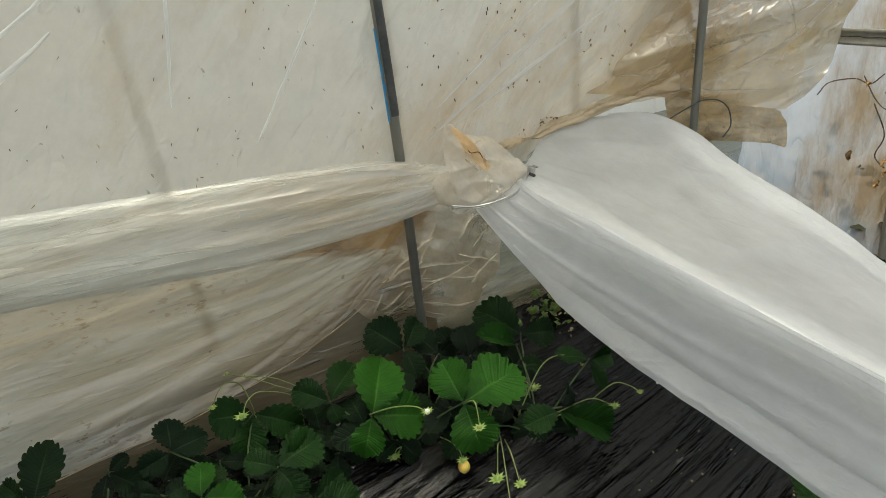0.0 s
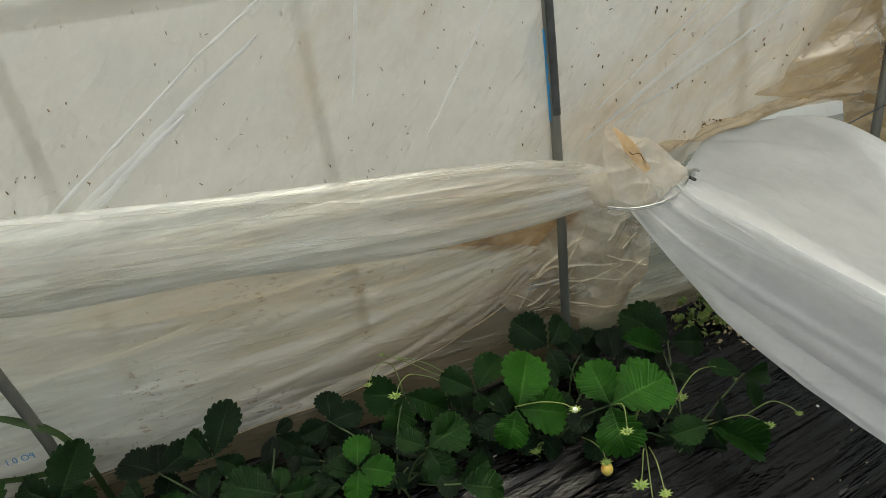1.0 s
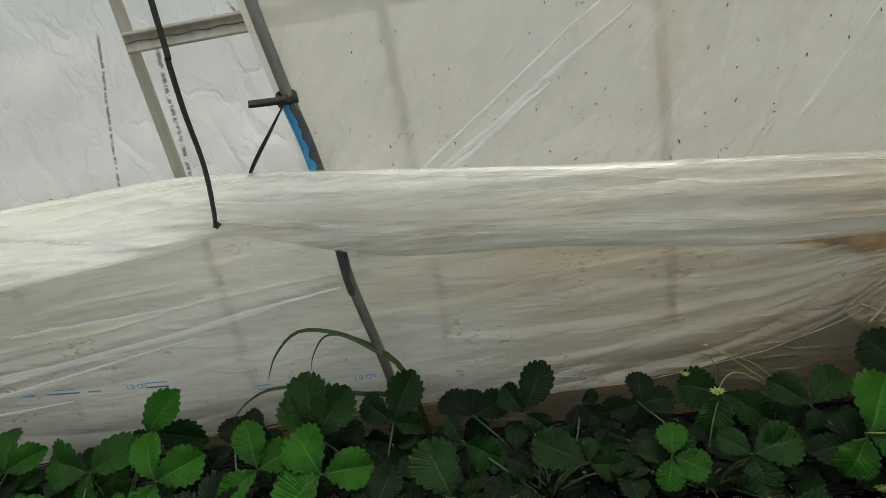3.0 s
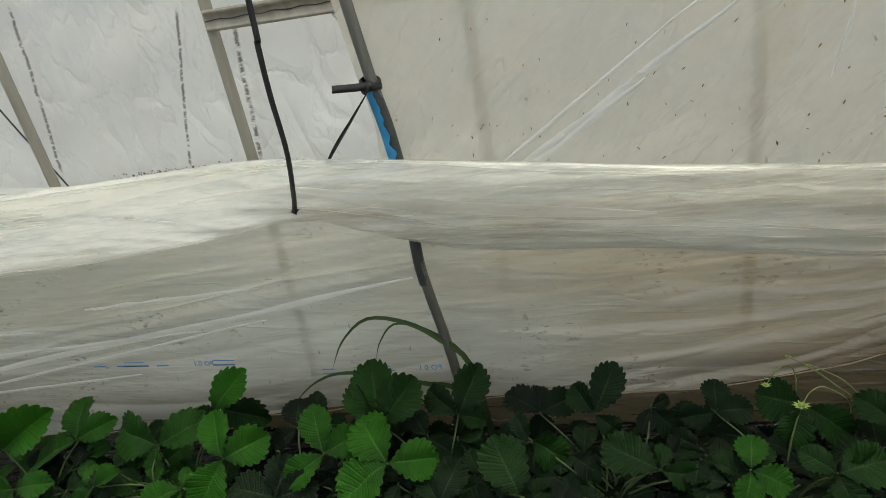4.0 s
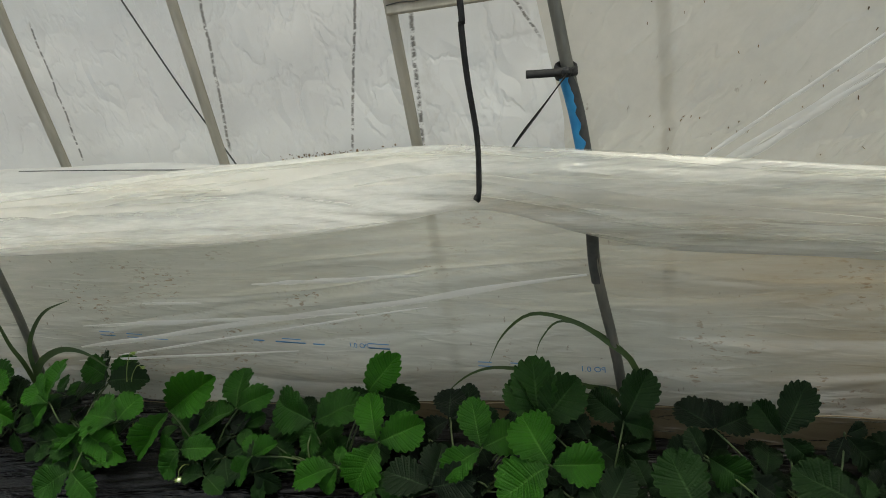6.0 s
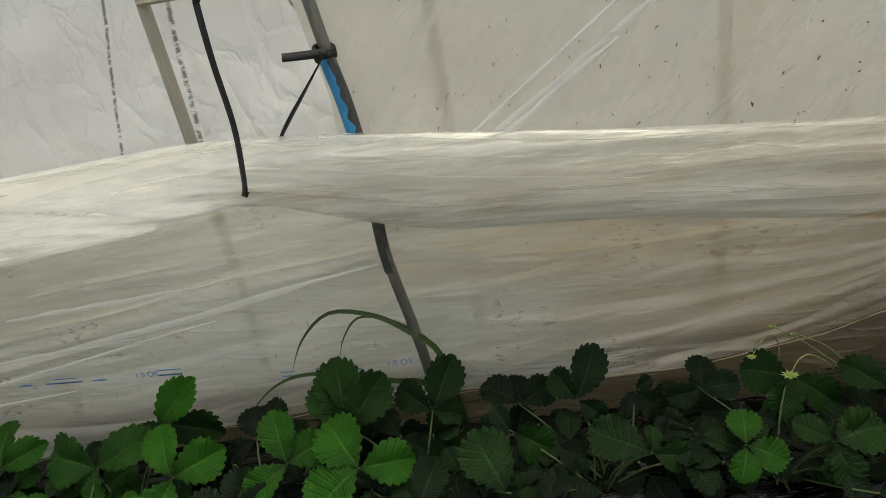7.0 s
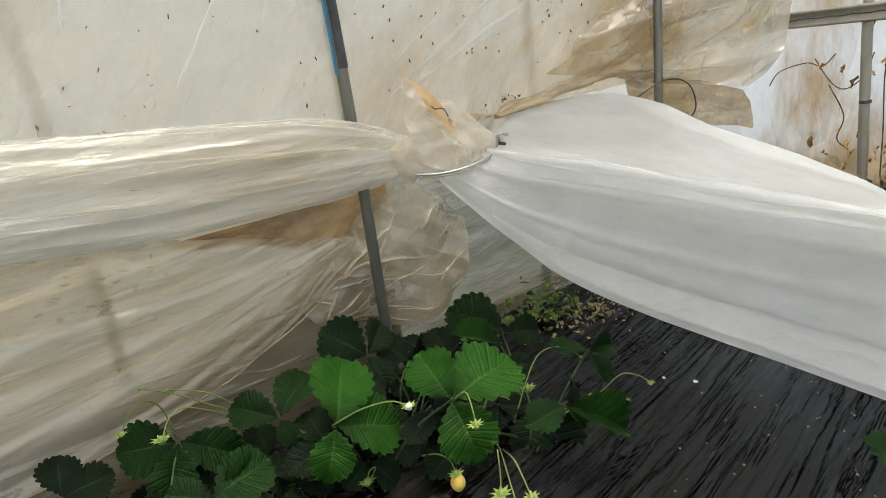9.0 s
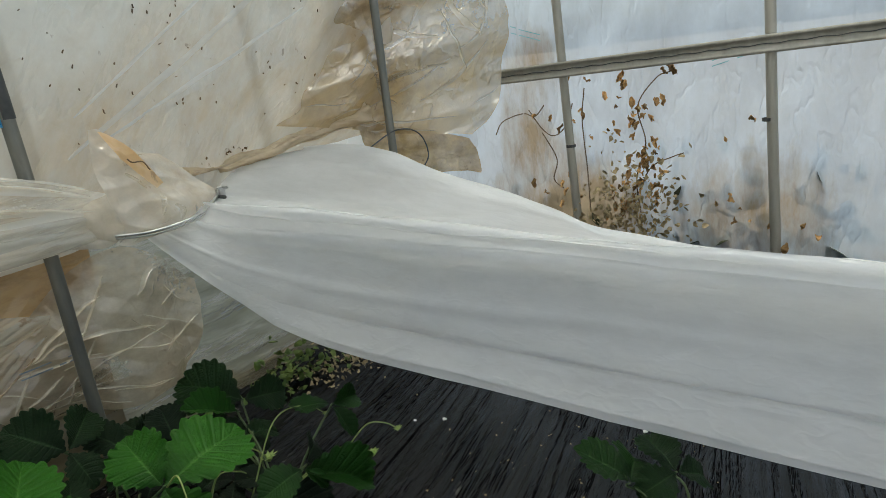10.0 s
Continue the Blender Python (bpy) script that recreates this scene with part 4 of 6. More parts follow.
def leaflet_mesh(seed, fold, curl):
    """An obovate leaflet with a sawn edge, pleated along side veins that run to the teeth."""
    rng = random.Random(seed)
    wide = rng.uniform(0.92, 1.04)
    n, nt, sub = TEETH * 4, 7, 4
    lean = (-0.034, 0.004, 0.026, 0.012)
    verts, faces, uvs = [], [], []
    for sgn in (1, -1):
        b = len(verts)
        for i in range(n + 1):
            u = i / n
            o = spline(EDGE, u)
            d = (spline(EDGE, min(u + 0.01, 1)) - spline(EDGE, max(u - 0.01, 0))).normalized()
            k = lean[i % sub] * min(1, u * 3.2) * rng.uniform(0.75, 1.25) if i < n else 0.012
            edge = (o.x - d.y * k + d.x * 0.3 * k, o.y + d.x * k + d.y * 0.3 * k)
            root = 0.93 * u ** 1.35
            bulge = 1 - abs((i % sub) - 2) / 2
            for j in range(nt + 1):
                q = j / nt
                x = root + (edge[0] - root) * q
                y = edge[1] * q * wide
                z = fold * y - curl * x * x * 0.6 - 0.25 * curl * y * y * 4
                z += (0.013 * bulge - 0.004) * math.sin(math.pi * min(1, q * 0.95 + 0.08)) * min(1, u * 4) * (1 - 0.5 * u)
                z += 0.09 * noise.noise(Vector((x * 2.2, sgn * y * 2.2, seed))) + 0.05 * q * q * noise.noise(Vector((x * 6, sgn * y * 6, seed + 5)))
                verts.append((x, sgn * y, z))
                uvs.append((i / sub, q))
        for i in range(n):
            for j in range(nt):
                f = (b + i * (nt + 1) + j, b + (i + 1) * (nt + 1) + j, b + (i + 1) * (nt + 1) + j + 1, b + i * (nt + 1) + j + 1)
                faces.append(f if sgn > 0 else f[::-1])
    me = mesh_of("leaflet", verts, faces)
    layer = me.uv_layers.new(name="veins")
    for loop in me.loops:
        layer.data[loop.index].uv = uvs[loop.vertex_index]
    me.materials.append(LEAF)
    return me


OPEN_LEAFLETS = [leaflet_mesh(k, 0.22 + 0.08 * k, 0.14 + 0.09 * k) for k in range(5)]
FOLDED_LEAFLETS = [leaflet_mesh(10 + k, (0.62, 0.8, 1.0)[k], (0.35, 0.2, 0.4)[k]) for k in range(3)]
leaf_rng = random.Random(5)


def add_leaf(plant, base, x, y, z, tau, tone, *blades):
    """A leaf on its stalk. tau: how far it leans to the aisle; blades: (turn in its plane, length, relative width)."""
    j = leaf_rng.gauss
    tt, side = radians(tau), radians(j(0, 3))
    n = Vector((math.sin(side), -math.sin(tt) * math.cos(side), math.cos(tt) * math.cos(side)))
    e1 = (Vector((1, 0, 0)) - n * n.x).normalized()
    e2 = n.cross(e1)
    joint = Vector((x, y, z))
    mid = (Vector(base) + joint) / 2 + Vector((j(0, 0.01), j(0, 0.01), 0.02))
    stalk = part("stalk", tube_mesh("stalk", [base, mid, joint - n * 0.008, joint], (0.0022, 0.0014), 6, 10), STALK, plant)
    for az, size, wide in blades:
        a = radians(az)
        d = e1 * math.cos(a) + e2 * math.sin(a)
        dr = radians(j(4, 6))
        xa = (d * math.cos(dr) - n * math.sin(dr)).normalized()
        za = (n * math.cos(dr) + d * math.sin(dr)).normalized()
        ya = za.cross(xa)
        tip = radians(j(0, 12))
        ya, za = ya * math.cos(tip) + za * math.sin(tip), za * math.cos(tip) - ya * math.sin(tip)
        narrow = wide < 0.62
        k = size * wide * (1.45 if narrow else 1.0)
        m = Matrix((xa * size * 1.02, ya * k, za * size)).transposed().to_4x4()
        m.translation = joint + xa * 0.003
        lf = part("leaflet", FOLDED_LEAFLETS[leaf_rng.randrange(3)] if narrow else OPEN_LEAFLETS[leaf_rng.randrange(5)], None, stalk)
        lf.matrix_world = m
        # Tone mixes each leaf's own green with the shade it lies in.
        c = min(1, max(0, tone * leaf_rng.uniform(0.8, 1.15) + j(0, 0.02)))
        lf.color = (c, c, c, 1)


def strawberry_plant(x, y, label, leaves, under=7, under_tone=0.12):
    """A plant with the leaves that stand out, and low ones beneath them, shade in their tone."""
    plant = thing("strawberry_plant", label, "strawberry plant", "strawberry row")
    zb = bed_height(x, y)
    for leaf in leaves:
        add_leaf(plant, (x + leaf_rng.uniform(-0.03, 0.03), y + leaf_rng.uniform(-0.03, 0.03), zb), *leaf)
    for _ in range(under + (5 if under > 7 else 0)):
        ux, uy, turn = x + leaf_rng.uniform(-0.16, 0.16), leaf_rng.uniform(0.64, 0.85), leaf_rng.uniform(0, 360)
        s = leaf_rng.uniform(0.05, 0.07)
        add_leaf(plant, (x, y, zb), ux, uy, leaf_rng.uniform(0.095, 0.165), leaf_rng.gauss(32, 16), under_tone * leaf_rng.random(), (turn, s, 0.95), (turn + 100, s * 0.9, 0.9), (turn - 100, s * 0.9, 0.9))
    return plant


strawberry_plant(-1.95, 0.72, "leafy dark green strawberry plant rooted through the black mulch", [
    (-1.900, 0.700, 0.200, 42, 0.91, (70, 0.09, 1), (160, 0.085, 0.9), (-20, 0.085, 0.9)),
    (-2.020, 0.780, 0.210, 42, 0.53, (20, 0.09, 1), (120, 0.08, 0.9), (-100, 0.08, 0.9)),
    (-1.850, 0.620, 0.180, 42, 0.76, (110, 0.085, 1), (-150, 0.08, 0.9), (10, 0.08, 0.9)),
], 9, 0.5)
strawberry_plant(-1.62, 0.72, "leafy dark green strawberry plant rooted through the black mulch", [
    (-1.705, 0.725, 0.200, 45, 0.91, (99, 0.112, 1), (154, 0.114, 0.8), (-144, 0.071, 0.9)),
    (-1.573, 0.693, 0.160, 40, 0.83, (-113, 0.116, 0.8), (-154, 0.077, 0.6), (-25, 0.13, 0.7)),
    (-1.510, 0.587, 0.140, 40, 0.60, (-145, 0.096, 0.9), (-36, 0.081, 0.9)),
    (-1.606, 0.823, 0.200, 40, 0.16, (167, 0.134, 1.1), (16, 0.095, 1), (-138, 0.058, 1)),
    (-1.462, 0.701, 0.190, 45, 0.83, (60, 0.068, 1.2), (-87, 0.042, 1.1), (174, 0.116, 1)),
    (-1.612, 0.841, 0.200, 50, 0.53, (52, 0.072, 0.8), (163, 0.098, 0.8)),
], 9, 0.5)
strawberry_plant(-1.25, 0.7, "leafy dark green strawberry plant rooted through the black mulch", [
    (-1.331, 0.735, 0.200, 48, 0.91, (39, 0.122, 0.6), (-130, 0.137, 0.38)),
    (-1.164, 0.764, 0.200, 46, 0.71, (101, 0.093, 1), (-160, 0.125, 0.9), (29, 0.088, 0.7)),
    (-1.268, 0.673, 0.150, 40, 0.68, (-179, 0.09, 0.8), (11, 0.078, 0.8), (-133, 0.08, 0.75)),
], 8, 0.5)
strawberry_plant(-0.93, 0.72, "leafy dark green strawberry plant rooted through the black mulch", [
    (-1.079, 0.679, 0.150, 40, 0.71, (115, 0.044, 1), (-136, 0.075, 0.9), (33, 0.057, 0.6)),
    (-0.950, 0.744, 0.200, 45, 0.53, (163, 0.11, 1), (31, 0.108, 0.85), (-95, 0.066, 0.8)),
    (-0.789, 0.714, 0.190, 48, 1.00, (113, 0.098, 0.75), (26, 0.092, 0.95), (-118, 0.106, 0.85)),
    (-0.871, 0.675, 0.150, 42, 0.83, (-163, 0.103, 0.7), (91, 0.038, 0.7), (-119, 0.055, 0.8)),
    (-0.853, 0.823, 0.220, 55, 1.00, (53, 0.102, 0.8)),
    (-0.872, 0.869, 0.190, 40, 0.23, (-14, 0.108, 0.8), (-153, 0.059, 0.8)),
], 9, 0.5)
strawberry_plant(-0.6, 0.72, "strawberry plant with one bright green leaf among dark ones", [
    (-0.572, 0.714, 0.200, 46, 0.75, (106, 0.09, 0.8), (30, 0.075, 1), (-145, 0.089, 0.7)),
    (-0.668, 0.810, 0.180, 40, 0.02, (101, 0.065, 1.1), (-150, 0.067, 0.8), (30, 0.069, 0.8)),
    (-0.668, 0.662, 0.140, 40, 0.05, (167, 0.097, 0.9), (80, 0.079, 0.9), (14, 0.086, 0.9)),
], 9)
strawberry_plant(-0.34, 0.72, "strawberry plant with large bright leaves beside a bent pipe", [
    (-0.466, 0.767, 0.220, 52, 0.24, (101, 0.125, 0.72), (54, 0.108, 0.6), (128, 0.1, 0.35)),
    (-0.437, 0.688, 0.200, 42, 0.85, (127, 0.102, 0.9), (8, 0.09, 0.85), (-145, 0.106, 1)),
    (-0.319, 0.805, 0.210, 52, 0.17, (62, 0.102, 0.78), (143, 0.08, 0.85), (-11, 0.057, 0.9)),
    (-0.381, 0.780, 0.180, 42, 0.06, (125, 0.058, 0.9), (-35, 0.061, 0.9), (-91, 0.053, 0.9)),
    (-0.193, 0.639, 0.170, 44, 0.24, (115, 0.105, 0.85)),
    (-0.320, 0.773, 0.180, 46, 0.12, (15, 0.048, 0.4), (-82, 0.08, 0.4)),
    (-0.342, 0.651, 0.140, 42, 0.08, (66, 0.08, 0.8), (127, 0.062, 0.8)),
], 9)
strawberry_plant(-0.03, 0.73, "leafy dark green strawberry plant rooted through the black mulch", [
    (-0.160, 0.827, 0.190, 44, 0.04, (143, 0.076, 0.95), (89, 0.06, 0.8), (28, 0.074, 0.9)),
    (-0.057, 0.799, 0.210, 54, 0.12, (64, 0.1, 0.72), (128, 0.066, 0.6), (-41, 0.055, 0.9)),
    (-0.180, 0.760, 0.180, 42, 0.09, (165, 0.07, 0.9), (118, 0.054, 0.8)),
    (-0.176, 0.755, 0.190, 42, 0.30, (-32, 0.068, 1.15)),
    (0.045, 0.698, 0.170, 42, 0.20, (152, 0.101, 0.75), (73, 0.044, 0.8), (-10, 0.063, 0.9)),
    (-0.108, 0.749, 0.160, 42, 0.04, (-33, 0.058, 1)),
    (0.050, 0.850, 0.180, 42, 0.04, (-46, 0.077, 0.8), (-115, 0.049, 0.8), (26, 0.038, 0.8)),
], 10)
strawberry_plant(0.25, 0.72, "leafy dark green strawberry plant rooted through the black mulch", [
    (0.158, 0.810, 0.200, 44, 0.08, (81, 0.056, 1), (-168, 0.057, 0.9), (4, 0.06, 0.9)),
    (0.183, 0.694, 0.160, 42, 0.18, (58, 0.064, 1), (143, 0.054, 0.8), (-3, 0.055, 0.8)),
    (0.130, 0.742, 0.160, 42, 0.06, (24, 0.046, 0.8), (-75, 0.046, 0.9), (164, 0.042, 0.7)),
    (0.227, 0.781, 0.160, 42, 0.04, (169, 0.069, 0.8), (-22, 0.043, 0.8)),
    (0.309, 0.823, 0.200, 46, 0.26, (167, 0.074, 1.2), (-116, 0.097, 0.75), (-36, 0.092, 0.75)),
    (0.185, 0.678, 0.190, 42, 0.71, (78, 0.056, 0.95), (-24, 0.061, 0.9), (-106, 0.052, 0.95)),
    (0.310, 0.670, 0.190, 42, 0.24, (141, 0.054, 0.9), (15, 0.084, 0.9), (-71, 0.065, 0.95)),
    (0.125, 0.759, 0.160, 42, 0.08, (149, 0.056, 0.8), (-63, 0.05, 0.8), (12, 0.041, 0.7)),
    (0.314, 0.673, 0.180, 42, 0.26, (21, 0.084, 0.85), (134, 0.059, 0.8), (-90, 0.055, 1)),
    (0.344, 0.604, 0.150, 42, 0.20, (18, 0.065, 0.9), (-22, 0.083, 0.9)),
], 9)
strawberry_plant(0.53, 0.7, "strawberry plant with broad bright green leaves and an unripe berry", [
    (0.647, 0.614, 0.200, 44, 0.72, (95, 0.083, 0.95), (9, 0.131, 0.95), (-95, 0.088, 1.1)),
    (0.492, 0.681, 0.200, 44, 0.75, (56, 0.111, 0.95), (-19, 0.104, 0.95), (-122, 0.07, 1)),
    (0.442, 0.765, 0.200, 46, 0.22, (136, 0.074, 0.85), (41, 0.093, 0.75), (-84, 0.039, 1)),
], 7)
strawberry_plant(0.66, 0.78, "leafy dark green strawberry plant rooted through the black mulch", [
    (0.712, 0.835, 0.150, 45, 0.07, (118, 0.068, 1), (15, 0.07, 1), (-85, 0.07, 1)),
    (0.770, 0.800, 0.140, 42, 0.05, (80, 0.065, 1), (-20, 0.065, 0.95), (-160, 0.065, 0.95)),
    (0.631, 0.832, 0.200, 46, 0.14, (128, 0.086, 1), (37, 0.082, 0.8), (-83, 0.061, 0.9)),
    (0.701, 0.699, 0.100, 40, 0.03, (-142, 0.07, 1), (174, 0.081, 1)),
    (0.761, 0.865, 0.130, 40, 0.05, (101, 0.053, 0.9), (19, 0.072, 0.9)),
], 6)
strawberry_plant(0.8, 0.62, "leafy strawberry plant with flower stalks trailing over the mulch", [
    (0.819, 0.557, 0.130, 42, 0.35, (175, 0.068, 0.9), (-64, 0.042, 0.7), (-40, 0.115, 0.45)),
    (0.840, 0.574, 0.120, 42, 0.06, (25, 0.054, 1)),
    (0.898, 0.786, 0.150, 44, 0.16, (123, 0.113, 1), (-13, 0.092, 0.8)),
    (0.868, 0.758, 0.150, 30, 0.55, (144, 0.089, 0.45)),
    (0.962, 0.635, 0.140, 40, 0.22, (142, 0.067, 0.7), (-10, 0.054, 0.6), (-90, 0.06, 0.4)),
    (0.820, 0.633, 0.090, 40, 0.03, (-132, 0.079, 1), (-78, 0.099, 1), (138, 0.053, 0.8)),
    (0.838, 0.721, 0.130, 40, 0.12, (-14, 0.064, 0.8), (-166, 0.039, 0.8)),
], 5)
strawberry_plant(1.06, 0.08, "small strawberry plant alone beyond the drawn sheet", [
    (1.036, 0.146, 0.09, 40, 0.25, (9, 0.085, 1), (100, 0.08, 0.95), (-82, 0.08, 0.95)),
    (1.10, 0.10, 0.08, 35, 0.12, (60, 0.07, 1), (160, 0.065, 0.9), (-40, 0.065, 0.9)),
], 0)


def flower_stem(points, size=0.009, kind="bud"):
    """A trailing stem with a bud, flower or berry at its end."""
    truss = thing("flower_stalk", {"bud": "pale green strawberry flower stalk with a closed bud", "flower": "pale green strawberry stalk with a small white flower", "berry": "strawberry stalk with a pale unripe berry"}[kind], "flower stalk", "flower stalks")
    part("stem", tube_mesh("stem", points, (0.0014, 0.0009), 6, 24), STEM, truss)
    tip = Vector(points[-1])
    bm = bmesh.new()
    bmesh.ops.create_icosphere(bm, subdivisions=2, radius=size * 0.55)
    for v in bm.verts:
        v.co.z *= 1.15
        v.co += tip
    cal = part("calyx", bm, BUD if kind != "flower" else PETAL, truss)
    verts, faces = [], []
    count = 9
    for k in range(count):
        a = 2 * math.pi * k / count + 0.3
        d, w = Vector((math.cos(a), math.sin(a) * 0.8, 0.35)), Vector((-math.sin(a), math.cos(a), 0))
        b = len(verts)
        verts += [tip + d * size * 0.3 - w * size * 0.22, tip + d * size * 0.3 + w * size * 0.22, tip + d * size * 0.85 + w * size * 0.2 + Vector((0, 0, -0.001)), tip + d * size * 1.45 + Vector((0, 0, -0.002)), tip + d * size * 0.85 - w * size * 0.2 + Vector((0, 0, -0.001))]
        faces += [(b, b + 1, b + 2, b + 3, b + 4)]
    part("calyx_frill", mesh_of("calyx_frill", verts, faces), BUD, truss)
    if kind == "berry":
        r = 0.0108
        bm = bmesh.new()
        bmesh.ops.create_uvsphere(bm, u_segments=20, v_segments=14, radius=r)
        for v in bm.verts:
            k = v.co.z / r
            w = 1.0 - 0.28 * max(0, -k) ** 1.5
            v.co.x *= w
            v.co.y *= w
            v.co.z *= 1.28
            v.co += tip + Vector((0, -0.002, -r * 1.3))
        part("berry", bm, BERRY, truss, "pale yellow berry blushing red")
        bm = bmesh.new()
        for i in range(9):
            for k in range(12):
                la, lo = -1.25 + i * 0.3, 2 * math.pi * (k + 0.5 * (i % 2)) / 12
                w = math.cos(la) * (1.0 - 0.28 * max(0, -math.sin(la)) ** 1.5)
                c = tip + Vector((r * w * math.cos(lo), r * w * math.sin(lo) - 0.002, r * 1.28 * math.sin(la) - r * 1.3))
                bmesh.ops.create_icosphere(bm, subdivisions=1, radius=0.0007, matrix=Matrix.Translation(c))
        part("seed_coat", bm, SEED, truss)
    return truss


flower_stem([(0.40, 0.87, 0.06), (0.395, 0.84, 0.18), (0.335, 0.80, 0.255), (0.305, 0.785, 0.262), (0.285, 0.769, 0.243)], 0.011)
flower_stem([(0.41, 0.87, 0.06), (0.405, 0.84, 0.18), (0.36, 0.835, 0.235), (0.318, 0.84, 0.27), (0.285, 0.845, 0.29)], 0.005)
flower_stem([(0.32, 0.875, 0.06), (0.31, 0.87, 0.22), (0.285, 0.85, 0.268), (0.262, 0.835, 0.266), (0.245, 0.825, 0.245)], 0.007)
flower_stem([(0.42, 0.87, 0.06), (0.415, 0.84, 0.18), (0.375, 0.825, 0.245), (0.34, 0.83, 0.268), (0.315, 0.835, 0.278)], 0.004)
flower_stem([(0.49, 0.688, 0.2), (0.52, 0.64, 0.235), (0.545, 0.60, 0.252), (0.561, 0.585, 0.243)], 0.009, "flower")
flower_stem([(0.53, 0.69, 0.08), (0.53, 0.66, 0.12), (0.52, 0.66, 0.12), (0.515, 0.665, 0.10)], 0.011)
flower_stem([(0.62, 0.68, 0.08), (0.612, 0.62, 0.12), (0.612, 0.585, 0.128), (0.611, 0.572, 0.112)], 0.009, "berry")
flower_stem([(0.652, 0.625, 0.186), (0.65, 0.58, 0.225), (0.645, 0.56, 0.21), (0.64, 0.55, 0.19)], 0.010)
flower_stem([(0.72, 0.62, 0.08), (0.70, 0.58, 0.10), (0.67, 0.52, 0.07), (0.645, 0.47, 0.05)], 0.013)
flower_stem([(0.71, 0.6, 0.08), (0.68, 0.56, 0.12), (0.665, 0.54, 0.10), (0.655, 0.53, 0.075)], 0.013)
flower_stem([(0.72, 0.6, 0.08), (0.70, 0.55, 0.10), (0.69, 0.52, 0.09), (0.685, 0.50, 0.07)], 0.010)
flower_stem([(0.70, 0.64, 0.1), (0.76, 0.66, 0.15), (0.81, 0.665, 0.14), (0.84, 0.665, 0.105)], 0.012)
flower_stem([(0.70, 0.63, 0.1), (0.74, 0.65, 0.14), (0.78, 0.66, 0.12), (0.80, 0.664, 0.10)], 0.008, "flower")
flower_stem([(0.80, 0.60, 0.08), (0.90, 0.57, 0.11), (0.95, 0.56, 0.08), (0.97, 0.565, 0.06)], 0.010)
flower_stem([(0.80, 0.60, 0.08), (0.86, 0.55, 0.12), (0.90, 0.54, 0.11), (0.91, 0.535, 0.09)], 0.011)
flower_stem([(0.94, 0.60, 0.07), (0.985, 0.585, 0.10), (1.01, 0.565, 0.095), (1.03, 0.555, 0.075)], 0.007)
flower_stem([(0.78, 0.64, 0.08), (0.86, 0.66, 0.16), (0.93, 0.665, 0.15), (0.95, 0.64, 0.13)], 0.005)
flower_stem([(-1.56, 0.80, 0.06), (-1.555, 0.84, 0.2), (-1.535, 0.86, 0.262), (-1.52, 0.86, 0.266)], 0.008)
flower_stem([(-1.25, 0.70, 0.06), (-1.262, 0.67, 0.11), (-1.267, 0.65, 0.112), (-1.27, 0.642, 0.09)], 0.009, "flower")

flower_stem([(-1.56, 0.80, 0.06), (-1.55, 0.84, 0.18), (-1.53, 0.86, 0.225), (-1.508, 0.86, 0.223)], 0.007)


# ---- grass at the pole feet ----
GRASS = solid_material("grass_blade", (0.025, 0.055, 0.016), (0.07, 0.11, 0.03), 25, 0.5, 0, 0.2, (0.2, 1, 1))


def blade_mesh(points, width):
    rows = []
    for i in range(25):
        t = i / 24
        c = spline(points, t)
        d = (spline(points, min(t + 0.02, 1)) - spline(points, max(t - 0.02, 0))).normalized()
        w = d.cross(Vector((0.25, -1, 0.2))).normalized() * width * (1 - t ** 2.2) * 0.5 + Vector((0, 0, 0.0001))
        n = Vector((0, -1, 0)) * 0.0012
        rows.append([c - w, c - n, c + w])
    return grid_mesh("blade", rows)


def grass_tuft(label, blades):
    tuft = thing("grass_tuft", label, "grass", "grass tufts")
    for pts, w in blades:
        part("blade", blade_mesh(pts, w), GRASS, tuft)


grass_tuft("long arching grass blades at the foot of a pipe", [
    ([(-0.27, 0.90, 0.06), (-0.296, 0.895, 0.262), (-0.347, 0.89, 0.33), (-0.41, 0.89, 0.375), (-0.488, 0.885, 0.392), (-0.55, 0.88, 0.344), (-0.588, 0.875, 0.274)], 0.012),
    ([(-0.28, 0.91, 0.06), (-0.30, 0.905, 0.26), (-0.36, 0.9, 0.34), (-0.434, 0.9, 0.368), (-0.475, 0.895, 0.33), (-0.494, 0.89, 0.28)], 0.007),
    ([(-0.29, 0.89, 0.06), (-0.33, 0.89, 0.2), (-0.40, 0.885, 0.228), (-0.544, 0.88, 0.265), (-0.63, 0.875, 0.248), (-0.714, 0.87, 0.175)], 0.012),
])
grass_tuft("broad green grass blades by a pipe's foot", [
    ([(-1.92, 0.86, 0.05), (-1.913, 0.86, 0.183), (-1.878, 0.858, 0.279), (-1.768, 0.855, 0.381), (-1.634, 0.85, 0.43)], 0.018),
    ([(-1.92, 0.86, 0.05), (-1.90, 0.86, 0.19), (-1.783, 0.855, 0.264), (-1.679, 0.85, 0.268), (-1.59, 0.845, 0.212)], 0.022),
    ([(-1.93, 0.86, 0.05), (-1.94, 0.86, 0.2), (-1.957, 0.858, 0.27), (-1.96, 0.855, 0.36), (-2.0, 0.85, 0.42)], 0.018),
])

# ---- weeds and litter on the ground ----
WEED = solid_material("yellow_weed", (0.02, 0.06, 0.01), (0.13, 0.17, 0.03), 30, 0.7, 0, 0.2, vary=0.3)
DRY = solid_material("dry_litter", (0.22, 0.16, 0.08), (0.45, 0.36, 0.2), 30, 0.85, 0, 0.2)


